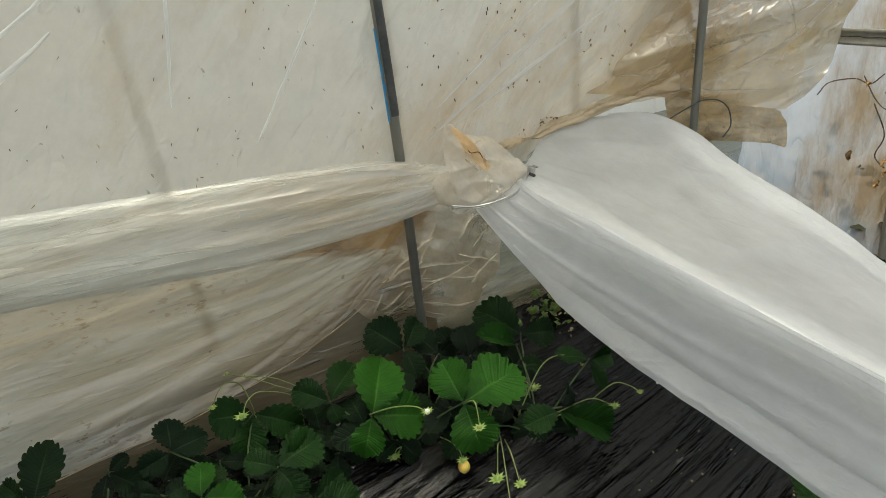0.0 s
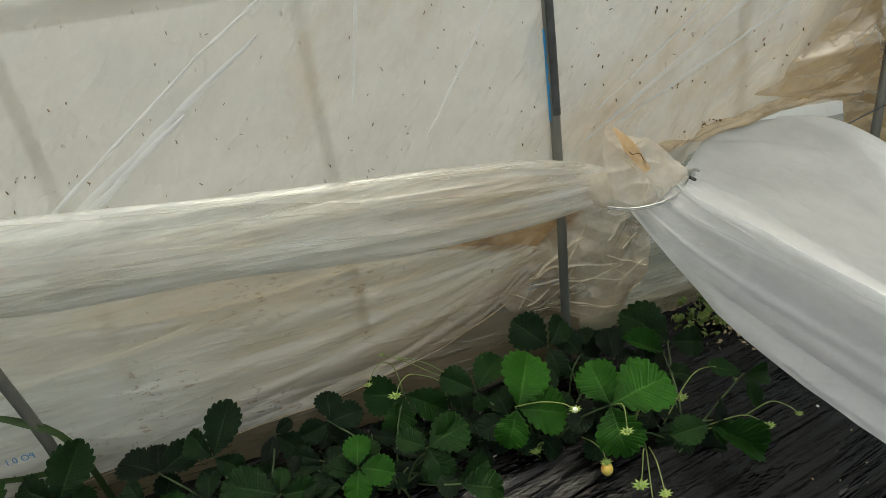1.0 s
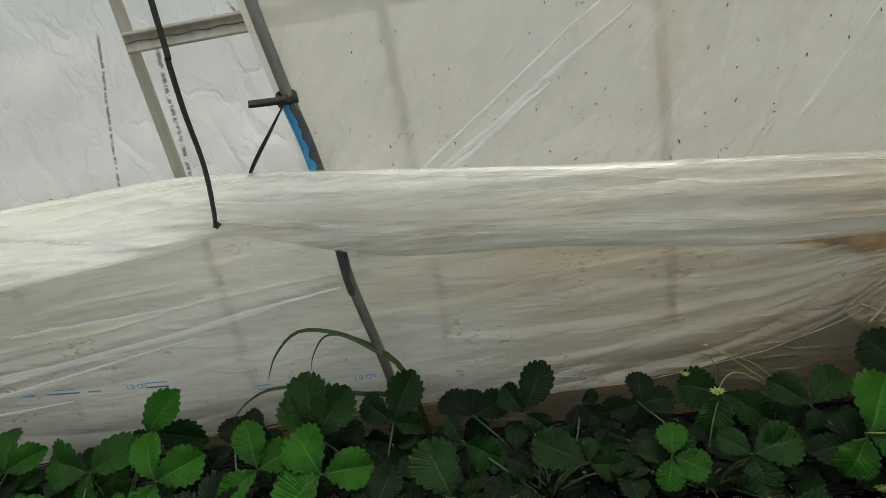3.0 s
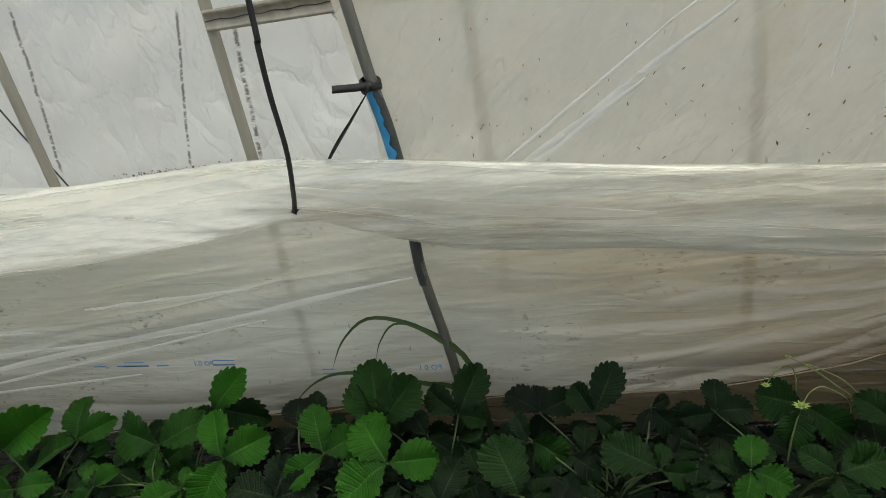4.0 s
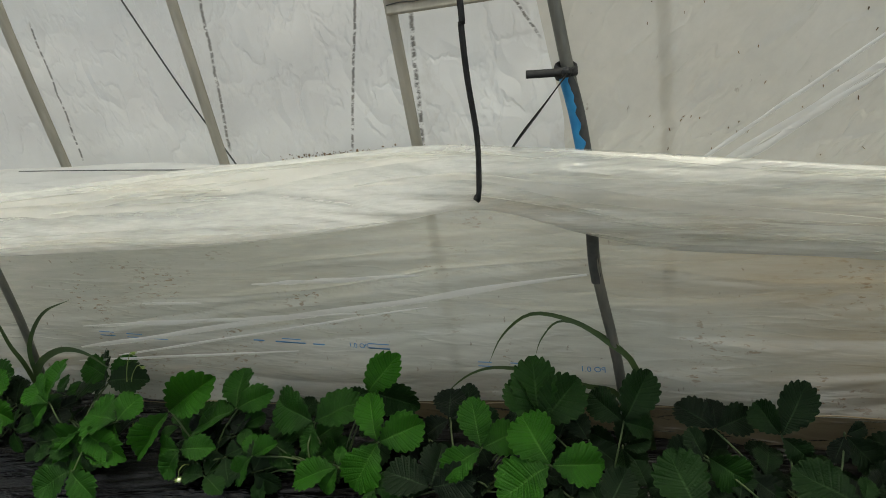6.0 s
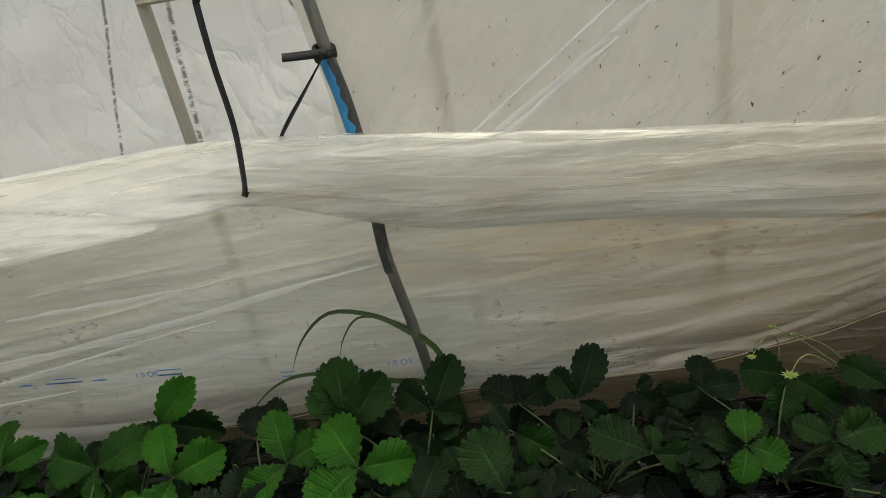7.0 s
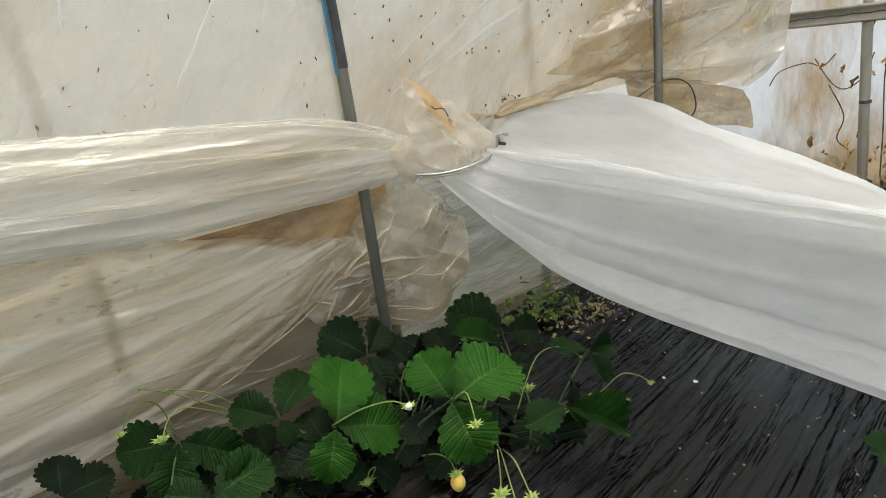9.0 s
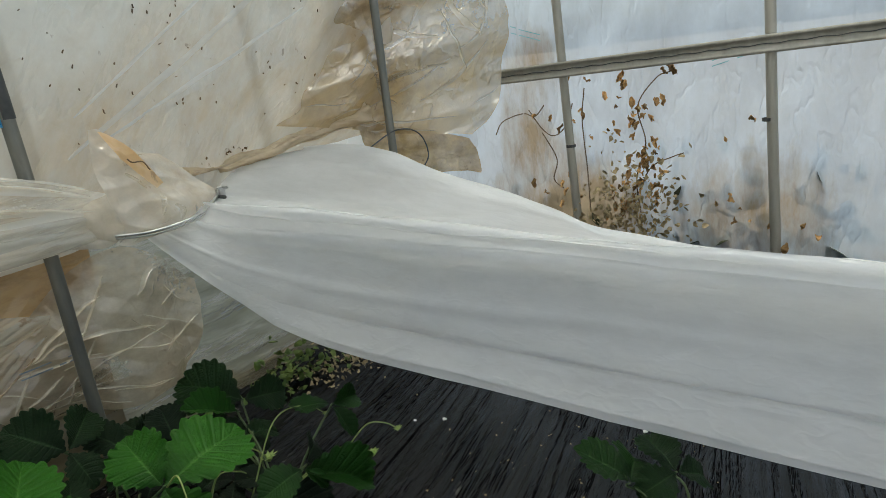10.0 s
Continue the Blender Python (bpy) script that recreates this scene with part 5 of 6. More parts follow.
def flake_cloud(name, centre, spread, count, size, seed, flat=0.4):
    rng = random.Random(seed)
    verts, faces = [], []
    for _ in range(count):
        c = Vector((centre[0] + rng.gauss(0, spread[0]), centre[1] + rng.gauss(0, spread[1]), centre[2] + abs(rng.gauss(0, spread[2]))))
        rot = Euler((rng.gauss(0, flat), rng.gauss(0, flat), rng.uniform(0, 6.3))).to_matrix()
        s = size * rng.uniform(0.5, 1.4)
        b = len(verts)
        for k in range(7):
            a = 2 * math.pi * k / 7
            rr = s * (0.8 + 0.35 * rng.random()) * (1.0 if k % 2 else 0.75)
            verts.append(c + rot @ Vector((rr * math.cos(a), rr * 0.7 * math.sin(a), rng.uniform(-0.1, 0.1) * s)))
        verts.append(c + rot @ Vector((0, 0, s * 0.25)))
        faces += [(b + k, b + (k + 1) % 7, b + 7) for k in range(7)]
    return mesh_of(name, verts, faces, False)


weeds = part("weed_patch", flake_cloud("weed_patch", (1.16, 0.955, 0.03), (0.07, 0.035, 0.035), 150, 0.011, 3, 0.7), WEED)
tagged(weeds, "patch of small yellowing weeds on the ground", "weeds", kind="stuff")
litter = part("dry_litter", flake_cloud("dry_litter", (1.23, 0.90, 0.022), (0.065, 0.045, 0.014), 260, 0.0055, 4, 0.7), DRY)
tagged(litter, "pale dry plant scraps lying by the weeds", "plant litter", kind="stuff")
crumbs = part("mulch_crumbs", flake_cloud("mulch_crumbs", (1.15, 0.36, 0.02), (0.18, 0.14, 0.002), 90, 0.0022, 6, 0.2), DRY)
tagged(crumbs, "tiny dry crumbs and soil scattered on black mulch", "soil crumbs", kind="stuff")
CHIP = solid_material("white_chip", (0.75, 0.75, 0.72), (0.85, 0.85, 0.82), 50, 0.7)
for wx, wy, r in ((1.162, 0.553, 0.0042), (1.13, 0.60, 0.003), (1.27, 0.2, 0.004), (1.28, 0.16, 0.003)):
    bm = bmesh.new()
    bmesh.ops.create_icosphere(bm, subdivisions=2, radius=r)
    for v in bm.verts:
        v.co.z *= 0.6
        v.co *= 1 + 0.4 * noise.noise(v.co * 400)
        v.co += Vector((wx, wy, mulch_height(wx, wy) + r * 0.4))
    tagged(part("white_chip", bm, CHIP), "small white chip lying on the black mulch", "chip", "white chips")

# ---- specks on the upper film ----
spk = random.Random(11)
verts, faces = [], []
film_pts = [v.co.copy() for v in upper_sheet.data.vertices if -0.3 < v.co.x < 1.4 and 0.6 < v.co.z < 1.3]
for _ in range(240):
    c = film_pts[spk.randrange(len(film_pts))] + Vector((spk.uniform(-0.003, 0.003), -0.003, spk.uniform(-0.003, 0.003)))
    L_, w_ = spk.uniform(0.001, 0.0042), spk.uniform(0.0004, 0.0009)
    a = spk.gauss(1.45, 0.55)
    d, w = Vector((math.cos(a), 0, math.sin(a))), Vector((-math.sin(a), 0, math.cos(a)))
    b = len(verts)
    for q in (-d * L_ - w * w_ * 0.5, d * L_ * 0.6 - w * w_, d * L_ + w * w_ * 0.4, -d * L_ * 0.5 + w * w_):
        verts.append(c + q)
        verts.append(c + q * 0.8 + Vector((0, 0.004, 0)))
    faces += [(b, b + 2, b + 4, b + 6), (b, b + 1, b + 3, b + 2), (b + 2, b + 3, b + 5, b + 4), (b + 4, b + 5, b + 7, b + 6), (b + 6, b + 7, b + 1, b)]
SPECK = solid_material("dry_speck", (0.05, 0.03, 0.015), (0.25, 0.15, 0.06), 6, 0.8)
specks = part("film_specks", mesh_of("film_specks", verts, faces, False), SPECK)
tagged(specks, "dark dry bits of litter stuck to the film", "specks", kind="stuff")

# ---- strap, tape and clips on the pipes ----
strap = thing("black_strap", "flat black plastic strap holding up the film bundle", "strap")
part("long_band", ribbon_mesh("long_band", [(-0.545, 0.86, 2.3), (-0.514, 0.82, 1.4), (-0.516, 0.80, 0.992), (-0.520, 0.80, 0.943), (-0.522, 0.80, 0.866), (-0.520, 0.80, 0.774), (-0.525, 0.792, 0.70), (-0.530, 0.79, 0.672), (-0.540, 0.81, 0.664), (-0.545, 0.88, 0.665)], 0.0095, 70, 0.0009, (1, 0.25, 0), 0.9), BLACK, strap)
part("short_band", ribbon_mesh("short_band", [(-0.380, 0.872, 0.845), (-0.42, 0.872, 0.80), (-0.47, 0.878, 0.745), (-0.505, 0.89, 0.70), (-0.53, 0.89, 0.655)], 0.0125, 30, 0.0009, (0.6, -0.4, 0.6), 1.0), BLACK, strap)
part("tail", ribbon_mesh("tail", [(-0.385, 0.882, 0.846), (-0.41, 0.878, 0.847), (-0.447, 0.876, 0.849)], 0.013, 14, 0.0009, (0, 0.2, 1), 0.3), BLACK, strap)
bm = bmesh.new()
for off, tilt in ((0.006, 14), (-0.005, -16), (0.0, 4)):
    rows_ = [[Vector((-0.386, 0.9, 0.843 + off)) + Euler((radians(tilt), radians(tilt * 0.7), 0)).to_matrix() @ Vector(((0.0155 + 0.0035 * math.cos(b)) * math.cos(a), (0.0155 + 0.0035 * math.cos(b)) * math.sin(a), 0.006 * math.sin(b))) for b in (2 * math.pi * k / 8 for k in range(8))] for a in (2 * math.pi * i / 24 for i in range(25))]
    vs = [[bm.verts.new(v) for v in r] for r in rows_]
    for i in range(24):
        for k in range(8):
            bm.faces.new((vs[i][k], vs[i][(k + 1) % 8], vs[i + 1][(k + 1) % 8], vs[i + 1][k]))
bmesh.ops.create_icosphere(bm, subdivisions=2, radius=0.009, matrix=Matrix.Translation((-0.383, 0.883, 0.845)))
part("knot", bm, BLACK, strap)


def half_sleeve(name, points, radius, start, end, steps=20, wave=0.0):
    """Part of a tube's wall wrapped round a pipe, between two angles in degrees."""
    rows_ = []
    for i in range(steps + 1):
        c = spline(points, i / steps)
        k = wave * noise.noise(Vector((c.z * 60, 1, 2)))
        ang = [radians(start + (end - start + k * 40) * q / 10) for q in range(11)]
        rows_.append([c + Vector((radius * math.cos(a), radius * math.sin(a), 0)) for a in ang] + [c + Vector(((radius - 0.0012) * math.cos(a), (radius - 0.0012) * math.sin(a), 0)) for a in reversed(ang)])
    return grid_mesh(name, rows_, closed=True)


part("film_clip", half_sleeve("film_clip", [(-0.384, 0.9, 0.84), (-0.372, 0.9, 0.77), (-0.363, 0.9, 0.68)], 0.0118, -150, 30), PIPE_DARK, inner["c"], "dark film clip on the pipe")
part("blue_tape", half_sleeve("blue_tape", [(-0.386, 0.9, 0.838), (-0.374, 0.9, 0.77), (-0.364, 0.9, 0.68)], 0.0134, 165, 285, 40, 0.8), BLUE, inner["c"], "torn bright blue tape")
part("film_clip", half_sleeve("film_clip", [(0.706, 0.9, 0.90), (0.7085, 0.9, 0.81), (0.711, 0.9, 0.67)], 0.0110, -140, 40), PIPE_DARK, inner["b"], "dark film clip on the pipe")
part("blue_tape", half_sleeve("blue_tape", [(0.7075, 0.9, 0.83), (0.7095, 0.9, 0.75), (0.711, 0.9, 0.66)], 0.0120, 165, 200, 40, 0.5), BLUE, inner["b"], "strip of blue tape")
part("sleeve", half_sleeve("sleeve", [(-0.3635, 0.9015, 0.56), (-0.3635, 0.902, 0.50), (-0.36, 0.9015, 0.455)], 0.0112, -180, 180), PIPE_DARK, inner["c"], "dark joint sleeve")
for py, pz in ((0.645, 0.40), (0.128, 0.45)):
    ring_pts = [(END_X - 0.035, py, pz - 0.004), (END_X - 0.035, py, pz + 0.004)]
    tagged(part("pole_collar", half_sleeve("pole_collar", ring_pts, 0.0142, -180, 180, 4), PIPE_DARK), "thin dark collar round an end pole", "collar", "pole collars")

# ---- wire ring, neck and torn tag at the gathering ----
ring = thing("wire_ring", "bright steel wire ring clamped round the gathered film", "wire clamp")
rp = [(0.78, 0.834, 0.482), (0.82, 0.806, 0.479), (0.87, 0.793, 0.482), (0.921, 0.802, 0.488), (0.98, 0.846, 0.498)]
part("wire", tube_mesh("wire", rp, 0.0022, 8, 40), STEEL, ring)
part("wire", tube_mesh("wire", [(p[0] + 0.002, p[1] + 0.002, p[2] - 0.005) for p in rp], 0.0016, 8, 40), STEEL, ring)
part("buckle", box_mesh("buckle", (0.016, 0.012, 0.018), (0.985, 0.845, 0.503), 0.003), STEEL, ring, "steel buckle")
part("lever", box_mesh("lever", (0.006, 0.02, 0.006), (0.979, 0.834, 0.496), 0.0015), PIPE_DARK, ring, "dark lever")
part("lever", box_mesh("lever", (0.005, 0.016, 0.005), (0.99, 0.836, 0.511), 0.0015), STEEL, ring)
ORANGE = film_material("orange_stain", (0.86, 0.62, 0.32), (0.75, 0.42, 0.15), (0.45, 0.75), clear=0.12, gloss=0.08)
FILM_TAG = film_material("torn_film", (0.88, 0.81, 0.70), (0.74, 0.56, 0.35), (0.48, 0.74), clear=0.36, through=0.5, gloss=0.12, rough=0.2, bump=0.4, mottle=0.7)
neck = thing("gathered_neck", "crumpled beige film neck above the wire ring", "plastic film")


def neck_wrinkle(p, u, v):
    return 0.007 * noise.noise(Vector((p.x * 14, p.z * 14, 91))) + 0.008 * crease(p.x * 10 + p.z * 8, p.z * 18, 93, 1.6) + 0.022 * crumple(p.x + 0.6 * p.z, p.z, 94, 14.0, 3)


part("neck_body", sheet_mesh("neck_body", [
    [(0.74, 0.885, 0.535), (0.79, 0.875, 0.54), (0.86, 0.88, 0.545), (0.93, 0.89, 0.535), (1.0, 0.9, 0.512)],
    [(0.74, 0.875, 0.51), (0.79, 0.86, 0.515), (0.86, 0.86, 0.515), (0.93, 0.86, 0.51), (0.995, 0.88, 0.502)],
    [(0.74, 0.875, 0.485), (0.79, 0.855, 0.478), (0.86, 0.845, 0.478), (0.93, 0.845, 0.484), (0.99, 0.87, 0.492)],
    [(0.72, 0.88, 0.475), (0.78, 0.866, 0.462), (0.85, 0.865, 0.468), (0.93, 0.86, 0.476), (0.99, 0.88, 0.487)],
], 90, 50, neck_wrinkle), FILM_TAG, neck)
torn_tag = part("torn_tag", sheet_mesh("torn_tag", [
    [(0.795, 0.862, 0.640), (0.784, 0.85, 0.578), (0.788, 0.84, 0.53), (0.796, 0.832, 0.49), (0.778, 0.836, 0.468)],
    [(0.813, 0.86, 0.637), (0.816, 0.844, 0.585), (0.822, 0.833, 0.54), (0.826, 0.815, 0.495), (0.80, 0.825, 0.464)],
    [(0.838, 0.866, 0.612), (0.862, 0.847, 0.578), (0.870, 0.833, 0.54), (0.872, 0.812, 0.495), (0.85, 0.83, 0.468)],
    [(0.90, 0.882, 0.588), (0.932, 0.872, 0.56), (0.956, 0.862, 0.532), (0.975, 0.852, 0.502), (0.90, 0.845, 0.472)],
], 80, 50, lambda p, u, v: neck_wrinkle(p, u, v) * 0.9), FILM_TAG, neck, "torn upright flap of film")
part("orange_stain", sheet_mesh("orange_stain", [
    [(0.801, 0.845, 0.637), (0.813, 0.829, 0.600), (0.838, 0.822, 0.562), (0.856, 0.818, 0.540)],
    [(0.807, 0.845, 0.635), (0.825, 0.829, 0.603), (0.850, 0.822, 0.562), (0.862, 0.818, 0.543)],
    [(0.813, 0.845, 0.632), (0.836, 0.829, 0.605), (0.863, 0.822, 0.560), (0.868, 0.818, 0.546)],
], 30, 12, lambda p, u, v: 0.003 * noise.noise(Vector((p.x * 60, p.z * 60, 3)))), ORANGE, neck, "orange rusty stain")
part("twig", tube_mesh("twig", [(0.820, 0.817, 0.592), (0.826, 0.816, 0.586), (0.842, 0.815, 0.584), (0.849, 0.813, 0.570)], 0.0011, 6, 12), SPECK, neck, "dark bit of twig")
part("hem_fold", sheet_mesh("hem_fold", [
    [(0.93, 0.905, 0.565), (1.02, 0.955, 0.553), (1.15, 0.998, 0.55), (1.27, 1.0, 0.56), (1.39, 0.975, 0.585), (1.5, 0.935, 0.61)],
    [(0.935, 0.88, 0.555), (1.02, 0.932, 0.543), (1.15, 0.975, 0.542), (1.27, 0.975, 0.55), (1.39, 0.955, 0.57), (1.5, 0.918, 0.59)],
    [(0.94, 0.88, 0.540), (1.02, 0.928, 0.526), (1.15, 0.97, 0.523), (1.27, 0.972, 0.529), (1.39, 0.955, 0.545), (1.5, 0.915, 0.56)],
    [(0.95, 0.90, 0.53), (1.02, 0.95, 0.519), (1.15, 0.99, 0.514), (1.27, 0.995, 0.52), (1.39, 0.975, 0.536), (1.49, 0.935, 0.55)],
], 120, 26, lambda p, u, v: 0.022 * crumple(p.x * 0.4, p.z, 36, 16.0, 3) + 0.012 * crease(p.x * 3, (p.z - 0.1 * p.x) * 30, 37, 2)), FILM_HEM, neck, "brown dirty hem of the film")
dirt_bits = part("hem_litter", flake_cloud("hem_litter", (1.08, 0.985, 0.55), (0.05, 0.012, 0.008), 60, 0.004, 8, 1.0), SPECK)
tagged(dirt_bits, "dark litter caught in the film's hem", "plant litter", kind="stuff")

# wire loop at the stained pole
wire_loop = part("wire_loop", tube_mesh("wire_loop", [(1.45, 0.9, 0.50), (1.5, 0.885, 0.522), (1.545, 0.884, 0.53), (1.585, 0.87, 0.525), (1.615, 0.86, 0.50), (1.625, 0.855, 0.455), (1.605, 0.86, 0.425)], 0.0018, 6, 50), PIPE_DARK)
tagged(wire_loop, "thin dark wire looped round a pipe", "wire")

# ---- dead vine on the end wall ----
VINE = solid_material("dead_stem", (0.08, 0.05, 0.03), (0.2, 0.14, 0.08), 40, 0.85)
DEADLEAF = solid_material("dead_leaf", (0.24, 0.13, 0.06), (0.6, 0.36, 0.13), 5, 0.75, 0, 0.3, vary=0.5)


def dead_leaf_mesh(seed):
    rng = random.Random(seed)
    rows_ = []
    for i in range(9):
        s = i / 8
        w = 0.24 * math.sin(math.pi * min(1, s * 0.97 + 0.03)) ** 0.8
        rows_.append([(q * w + 0.1 * noise.noise(Vector((s * 4, q, seed))), -0.9 * abs(q) * w + 0.35 * noise.noise(Vector((s * 3, q * 2, seed + 3))), -s) for q in (-1, -0.5, 0, 0.5, 1)])
    return grid_mesh("dead_leaf", rows_)


DEAD = [dead_leaf_mesh(k) for k in range(4)]
for me in DEAD:
    me.materials.append(DEADLEAF)
vine = thing("dead_vine", "withered brown vine clinging to the end wall", "vine")
vx = END_X - 0.022
for pts in ([(0.90, 0.44), (0.874, 0.478), (0.80, 0.50), (0.76, 0.49), (0.73, 0.52)], [(0.78, 0.51), (0.74, 0.45), (0.70, 0.43), (0.66, 0.46), (0.64, 0.52)], [(0.74, 0.44), (0.70, 0.36), (0.71, 0.3), (0.68, 0.27)], [(0.45, 0.2), (0.46, 0.3), (0.43, 0.4), (0.45, 0.5), (0.40, 0.57), (0.36, 0.585)], [(0.46, 0.25), (0.42, 0.33), (0.36, 0.36), (0.33, 0.37)], [(0.60, 0.2), (0.605, 0.33), (0.61, 0.47), (0.60, 0.56)]):
    part("stem", tube_mesh("stem", [(vx + 0.004 * math.sin(i * 2), y, z) for i, (y, z) in enumerate(pts)], 0.0016, 6, 30), VINE, vine)
vr = random.Random(21)
spots = [(0.496, 0.528, 7), (0.43, 0.51, 6), (0.374, 0.578, 3), (0.515, 0.443, 3), (0.436, 0.41, 7), (0.42, 0.345, 12), (0.46, 0.29, 20), (0.50, 0.23, 18), (0.44, 0.46, 8), (0.41, 0.25, 10), (0.69, 0.25, 7), (0.61, 0.47, 3), (0.72, 0.44, 3), (0.57, 0.40, 2), (0.20, 0.42, 2), (0.06, 0.19, 4), (0.2, 0.2, 5), (0.6, 0.59, 2)]
for cy_, cz_, cnt in spots:
    for _ in range(cnt):
        lf = part("dead_leaf", DEAD[vr.randrange(4)], None, vine)
        s = vr.uniform(0.015, 0.036)
        lf.matrix_world = Matrix.Translation((vx - vr.uniform(0.0, 0.02), cy_ + vr.gauss(0, 0.028), cz_ + vr.gauss(0.02, 0.028))) @ Euler((vr.gauss(0, 0.7), vr.gauss(0, 0.3), radians(-90) + vr.gauss(0, 0.8))).to_matrix().to_4x4() @ Matrix.Diagonal((s, s, s, 1))
dry = part("dry_stalks", flake_cloud("dry_stalks", (vx - 0.03, 0.46, 0.14), (0.012, 0.07, 0.12), 420, 0.009, 12, 1.2), DRY)
tagged(dry, "heap of dry seedy stalks at the wall's foot", "plant litter", kind="stuff")

# ---- printing on the films ----
INK = solid_material("blue_ink", (0.06, 0.2, 0.45), (0.16, 0.32, 0.52), 90, 0.5)
INK_DARK = solid_material("dark_ink", (0.12, 0.15, 0.18), (0.25, 0.27, 0.28), 90, 0.5)
INK_TEAL = solid_material("teal_ink", (0.1, 0.38, 0.42), (0.2, 0.5, 0.55), 90, 0.5)


def printing(text, place, right, up, height, ink, bars):
    """Line of print seen from behind: lettering that can be read, and plain bars."""
    right, up = Vector(right).normalized(), Vector(up).normalized()
    n = right.cross(up)
    root = thing("film_print", "blurred reversed print line on the plastic film", "printing", "film print")
    if text:
        cu = bpy.data.curves.new("print_text", "FONT")
        cu.body, cu.size, cu.extrude = text, height * 1.35, 0.0003
        tmp = bpy.data.objects.new("print_text", cu)
        scene.collection.objects.link(tmp)
        bpy.context.view_layer.update()
        me = bpy.data.meshes.new_from_object(tmp.evaluated_get(bpy.context.evaluated_depsgraph_get()))
        bpy.data.objects.remove(tmp)
        me.materials.clear()
        m = Matrix((-right, up, n)).transposed().to_4x4()
        m.translation = Vector(place)
        ob = part("lettering", me, ink, root)
        ob.matrix_world = m
    thin = []
    for a, b, w in bars:
        thin += [(a, b, 0.0, 0.0022), (a, b, w, 0.0022)] if w > 0.006 else [(a, b, 0.0, w * 0.7)]
    for a, b, z0, w in thin:
        me = mesh_of("bar", [Vector(place) + right * q[0] + up * q[1] + n * q[2] for q in ((a, z0, 0), (b, z0, 0), (b, z0 + w, 0), (a, z0 + w, 0), (a, z0, 0.0006), (b, z0, 0.0006), (b, z0 + w, 0.0006), (a, z0 + w, 0.0006))], [(4, 5, 6, 7), (0, 3, 2, 1), (0, 1, 5, 4), (1, 2, 6, 5), (2, 3, 7, 6), (3, 0, 4, 7)], False)
        part("bar", me, ink, root)


printing("PO 0.1", (-0.859, 0.885, 0.295), (1, 0, -0.03), (0, 0, 1), 0.013, INK, [(0.0, 0.05, 0.005), (0.0, 0.05, 0.012), (-0.24, -0.16, 0.005), (-0.22, -0.17, 0.010), (-0.14, -0.11, 0.005), (-0.30, -0.27, 0.005)])
printing("PO 0.1", (-0.353, 0.885, 0.262), (1, 0, 0.0), (0, 0, 1), 0.013, INK, [(-0.19, -0.10, 0.003), (-0.19, -0.11, 0.011), (-0.26, -0.23, 0.010)])
printing("", (-1.637, 0.885, 0.301), (1, 0, -0.03), (0, 0, 1), 0.013, INK, [(0.0, 0.05, 0.004), (0.0, 0.05, 0.011), (0.09, 0.14, 0.010), (0.17, 0.22, 0.003)])
printing("", (0.63, 0.915, 0.297), (1, 0, -0.02), (0, 0, 1), 0.012, INK_DARK, [(0.0, 0.045, 0.010), (0.055, 0.065, 0.004), (0.07, 0.09, 0.008)])
printing("", (1.06, 1.045, 0.20), (1, 0, 0.1), (0, 0, 1), 0.014, INK_DARK, [(0.0, 0.02, 0.012), (0.04, 0.10, 0.010), (0.13, 0.2, 0.012)])
printing("", (END_X - 0.02, 0.82, 0.735), (0, -1, -0.35), (0, 0, 1), 0.02, INK_TEAL, [(0.0, 0.02, 0.018), (0.03, 0.1, 0.016)])
printing("", (END_X - 0.02, 0.26, 0.585), (0, -1, 0.25), (0, 0, 1), 0.02, INK_TEAL, [(0.0, 0.04, 0.014), (0.06, 0.1, 0.016)])
printing("", (END_X - 0.02, -0.02, 0.61), (0, -1, 0.2), (0, 0, 1), 0.02, INK_TEAL, [(0.0, 0.08, 0.016), (0.1, 0.12, 0.016)])


# ---- pleats where the film is folded over on itself, whitened for the glints on them ----
def pleat(parent, a, b, width, material, bow=0.01, rim=0.0):
    """A narrow folded-over strip of film lying just in front of the sheet."""
    a, b = Vector(a), Vector(b)
    d = (b - a).normalized()
    w = Vector((0, 1, 0)).cross(d).normalized() * width
    rows_ = []
    for i in range(41):
        t = i / 40
        c = a + (b - a) * t + w * bow * 20 * math.sin(t * math.pi) + w * 0.25 * noise.noise(Vector((t * 6, width * 900, 3)))
        k = (0.3 + 0.7 * math.sin(t * math.pi) ** 0.5) * (0.8 + 0.4 * noise.noise(Vector((t * 9, width * 500, 5))))
        rows_.append([c + w * k * q + Vector((0, -0.004 * math.cos(q * 1.5), 0)) for q in (-0.5, -0.3, 0, 0.3, 0.5)])
    part("pleat", grid_mesh("pleat", rows_), material, parent)
    if rim:
        part("crease", tube_mesh("crease", [r[-1] + Vector((0, -0.002, 0)) for r in rows_[2:38:3]], (rim, rim * 0.4), 6, 40), FILM_RIM, parent)


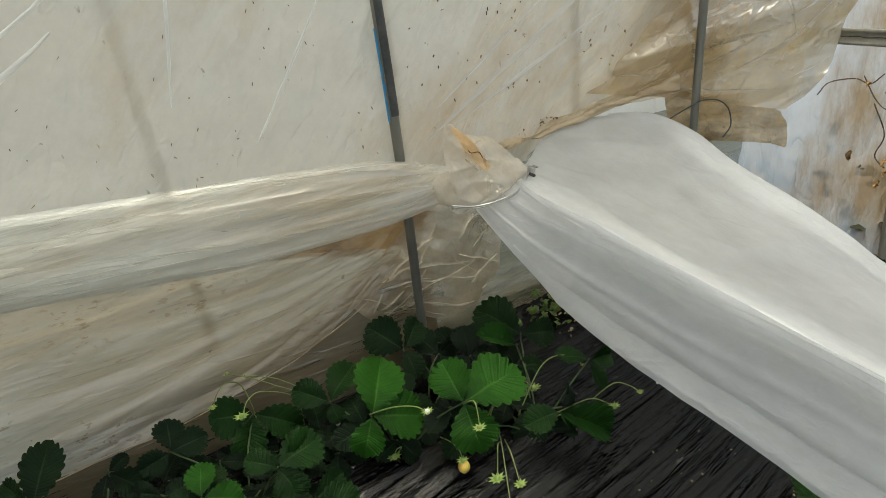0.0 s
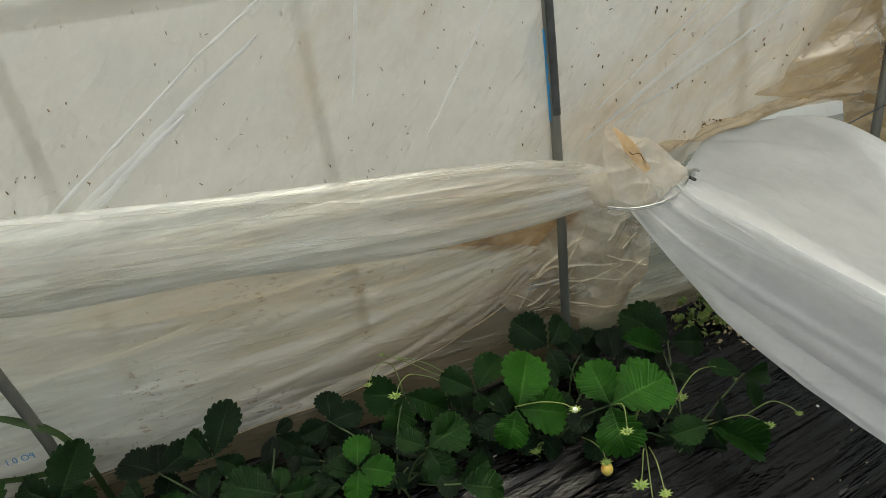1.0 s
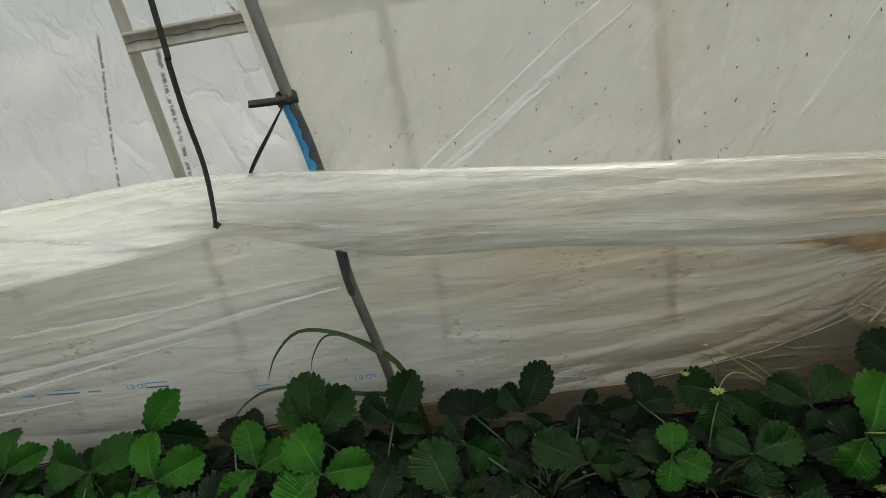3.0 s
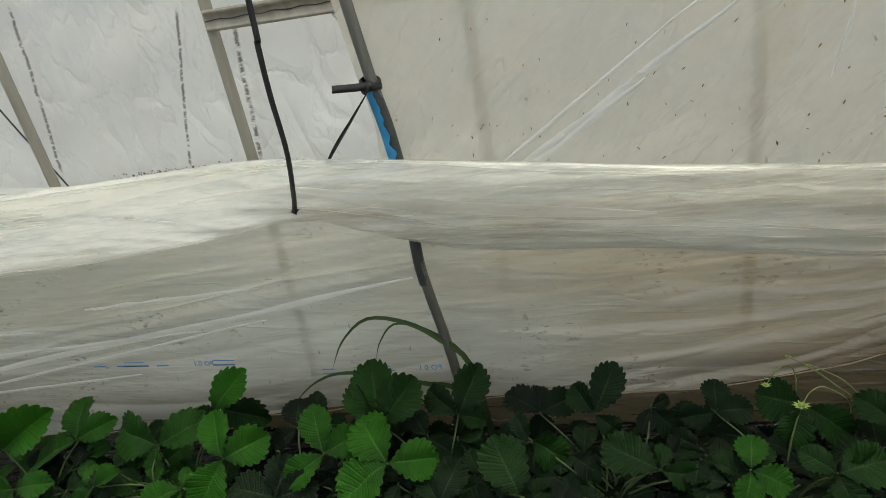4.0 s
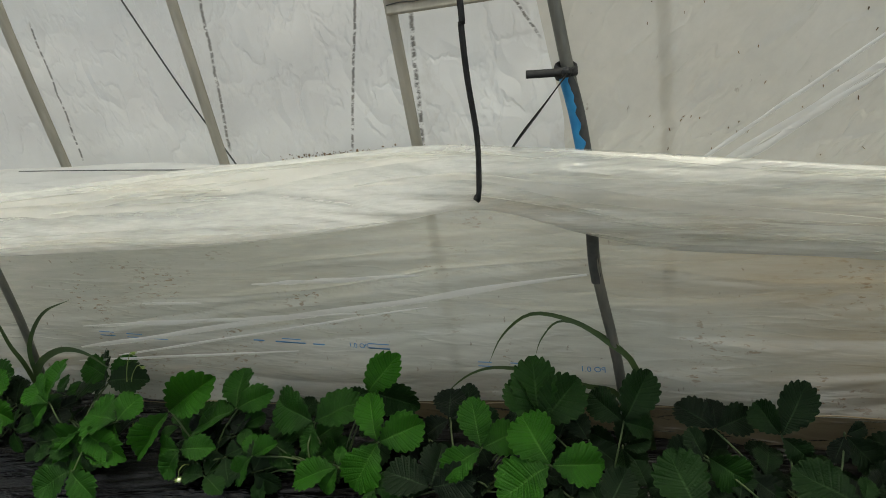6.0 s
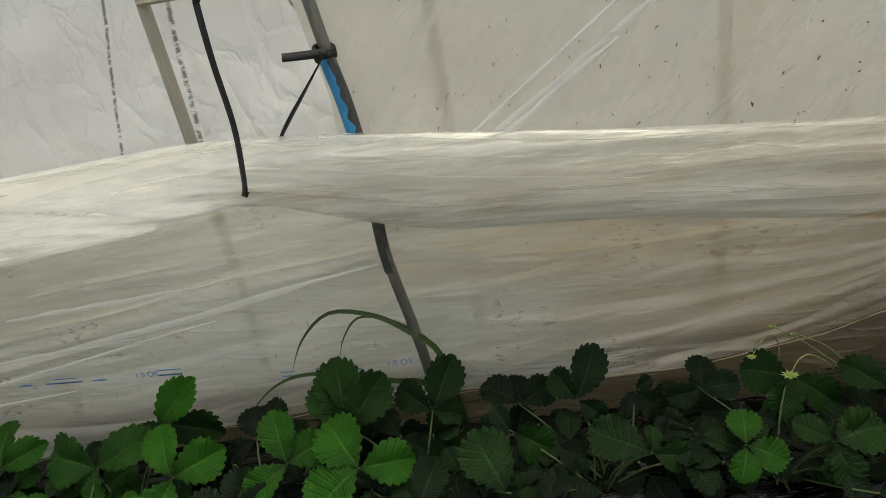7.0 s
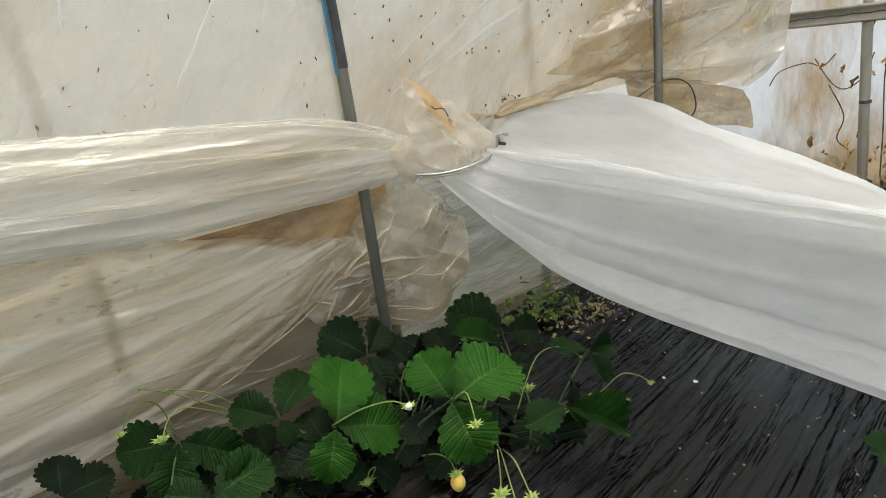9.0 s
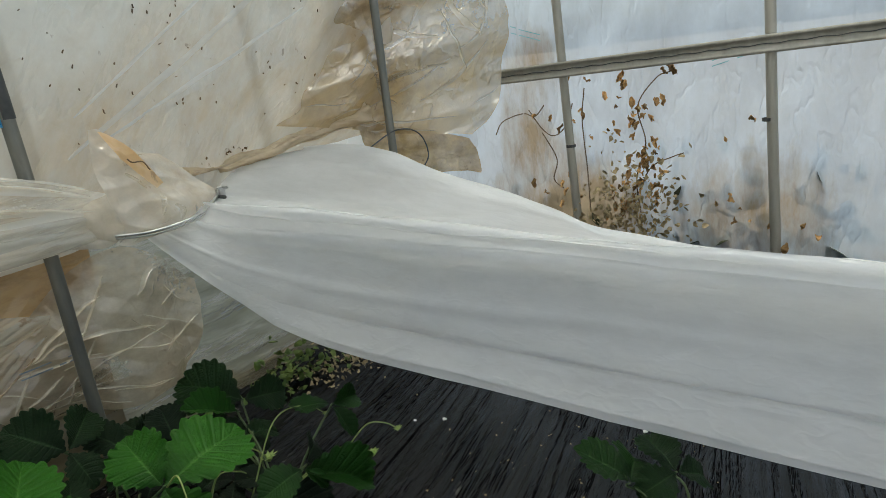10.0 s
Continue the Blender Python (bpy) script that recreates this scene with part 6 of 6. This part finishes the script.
for a, c, wd in (((-0.30, 0.905, 0.60), (0.11, 0.905, 0.888), 0.008), ((0.09, 0.905, 0.875), (0.27, 0.905, 0.985), 0.006), ((-0.21, 0.905, 0.62), (0.06, 0.905, 0.80), 0.014), ((-0.25, 0.91, 0.61), (0.2, 0.91, 0.90), 0.03), ((0.33, 0.905, 0.765), (0.38, 0.905, 1.0), 0.006), ((0.80, 0.905, 0.66), (1.24, 0.905, 0.95), 0.007), ((0.84, 0.91, 0.62), (1.32, 0.91, 0.82), 0.009), ((0.78, 0.915, 0.60), (1.3, 0.915, 0.90), 0.04), ((0.45, 0.90, 0.68), (0.64, 0.90, 0.95), 0.005)):
    pleat(curtain, a, c, min(wd, 0.014), FILM_PLY if a[0] > 0.7 else FILM_PLEAT, rim=0.0 if a[0] > 0.7 else 0.0006)

for a, c, wd in (((-1.722, 0.885, 0.262), (-0.375, 0.885, 0.480), 0.017), ((-1.60, 0.885, 0.243), (-0.70, 0.885, 0.405), 0.007), ((-1.682, 0.885, 0.329), (-0.867, 0.885, 0.385), 0.013), ((-1.112, 0.885, 0.456), (-0.697, 0.885, 0.479), 0.011), ((-1.753, 0.885, 0.217), (-1.04, 0.885, 0.282), 0.008), ((-1.45, 0.885, 0.402), (-1.27, 0.885, 0.405), 0.008)):
    pleat(lower, a, c, wd, FILM_PLEAT, bow=0.0, rim=0.0006)

# ---- sharp fold lines in the crushed film, pale strips painted as crease highlights ----
FILM_TAN = film_material("fold_highlight", (0.84, 0.74, 0.56), (0.6, 0.44, 0.24), (0.52, 0.8), clear=0.45, through=0.5, gloss=0.3, rough=0.15, bump=0.3, spots=False)
line_rng = random.Random(29)
for parent, base, nu, nv, count, size, lift in ((curtain, stained_flap, 90, 90, 22, 0.030, (-0.003, -0.004, 0)), (lower, crinkled_end, 170, 130, 26, 0.030, (0, -0.004, 0.001)), (neck, torn_tag, 80, 50, 7, 0.06, (0, -0.003, 0.001))):
    for _ in range(count):
        ua, va = line_rng.uniform(0.05, 0.9), line_rng.uniform(0.05, 0.9)
        turn, run = line_rng.uniform(-1.2, 1.2), line_rng.uniform(0.15, 0.5)
        ub, vb = min(0.98, max(0.02, ua + run * math.cos(turn))), min(0.98, max(0.02, va + run * math.sin(turn)))
        w = size * line_rng.uniform(0.4, 1.3)
        fold_band(parent, base, nu, nv, (ua, ub), (va, vb), (w, w * 0.5), FILM_TAN, lift, name="crease", wave=0.03, edge=0.3)

# ---- rope, wire and litter at the outer wall, weeds outside ----
tagged(part("film_rope", tube_mesh("film_rope", [(-1.46, 1.146, 1.12), (-1.436, 1.146, 1.054), (-1.35, 1.146, 0.84), (-1.285, 1.146, 0.70), (-1.2, 1.15, 0.5)], 0.0022, 6, 30), PIPE_DARK), "thin dark rope slanting behind the outer hoops", "rope")
tagged(part("black_wire", tube_mesh("black_wire", [(-1.80, 0.985, 0.727), (-1.5, 0.985, 0.712), (-1.19, 0.985, 0.694)], 0.0014, 6, 20), PIPE_DARK), "thin black wire lying along the film bundle", "wire")
lit = part("wall_litter", flake_cloud("wall_litter", (-0.93, 1.135, 0.664), (0.10, 0.004, 0.006), 120, 0.0035, 31, 1.2), SPECK)
tagged(lit, "dark litter lodged along the outer film", "plant litter", kind="stuff")
OUTWEED = solid_material("outside_weed", (0.03, 0.045, 0.02), (0.09, 0.08, 0.04), 20, 0.9)
ow = part("outside_weeds", flake_cloud("outside_weeds", (END_X + 0.06, 0.25, 0.0), (0.025, 0.4, 0.15), 300, 0.035, 41, 1.3), OUTWEED)
tagged(ow, "dark weeds growing outside the end wall", "weeds", kind="stuff")
sw = part("outside_weeds", flake_cloud("outside_weeds", (0.2, 1.32, 0.0), (1.3, 0.05, 0.10), 300, 0.03, 43, 1.3), OUTWEED)
tagged(sw, "dark weeds growing outside the side wall", "weeds", kind="stuff")
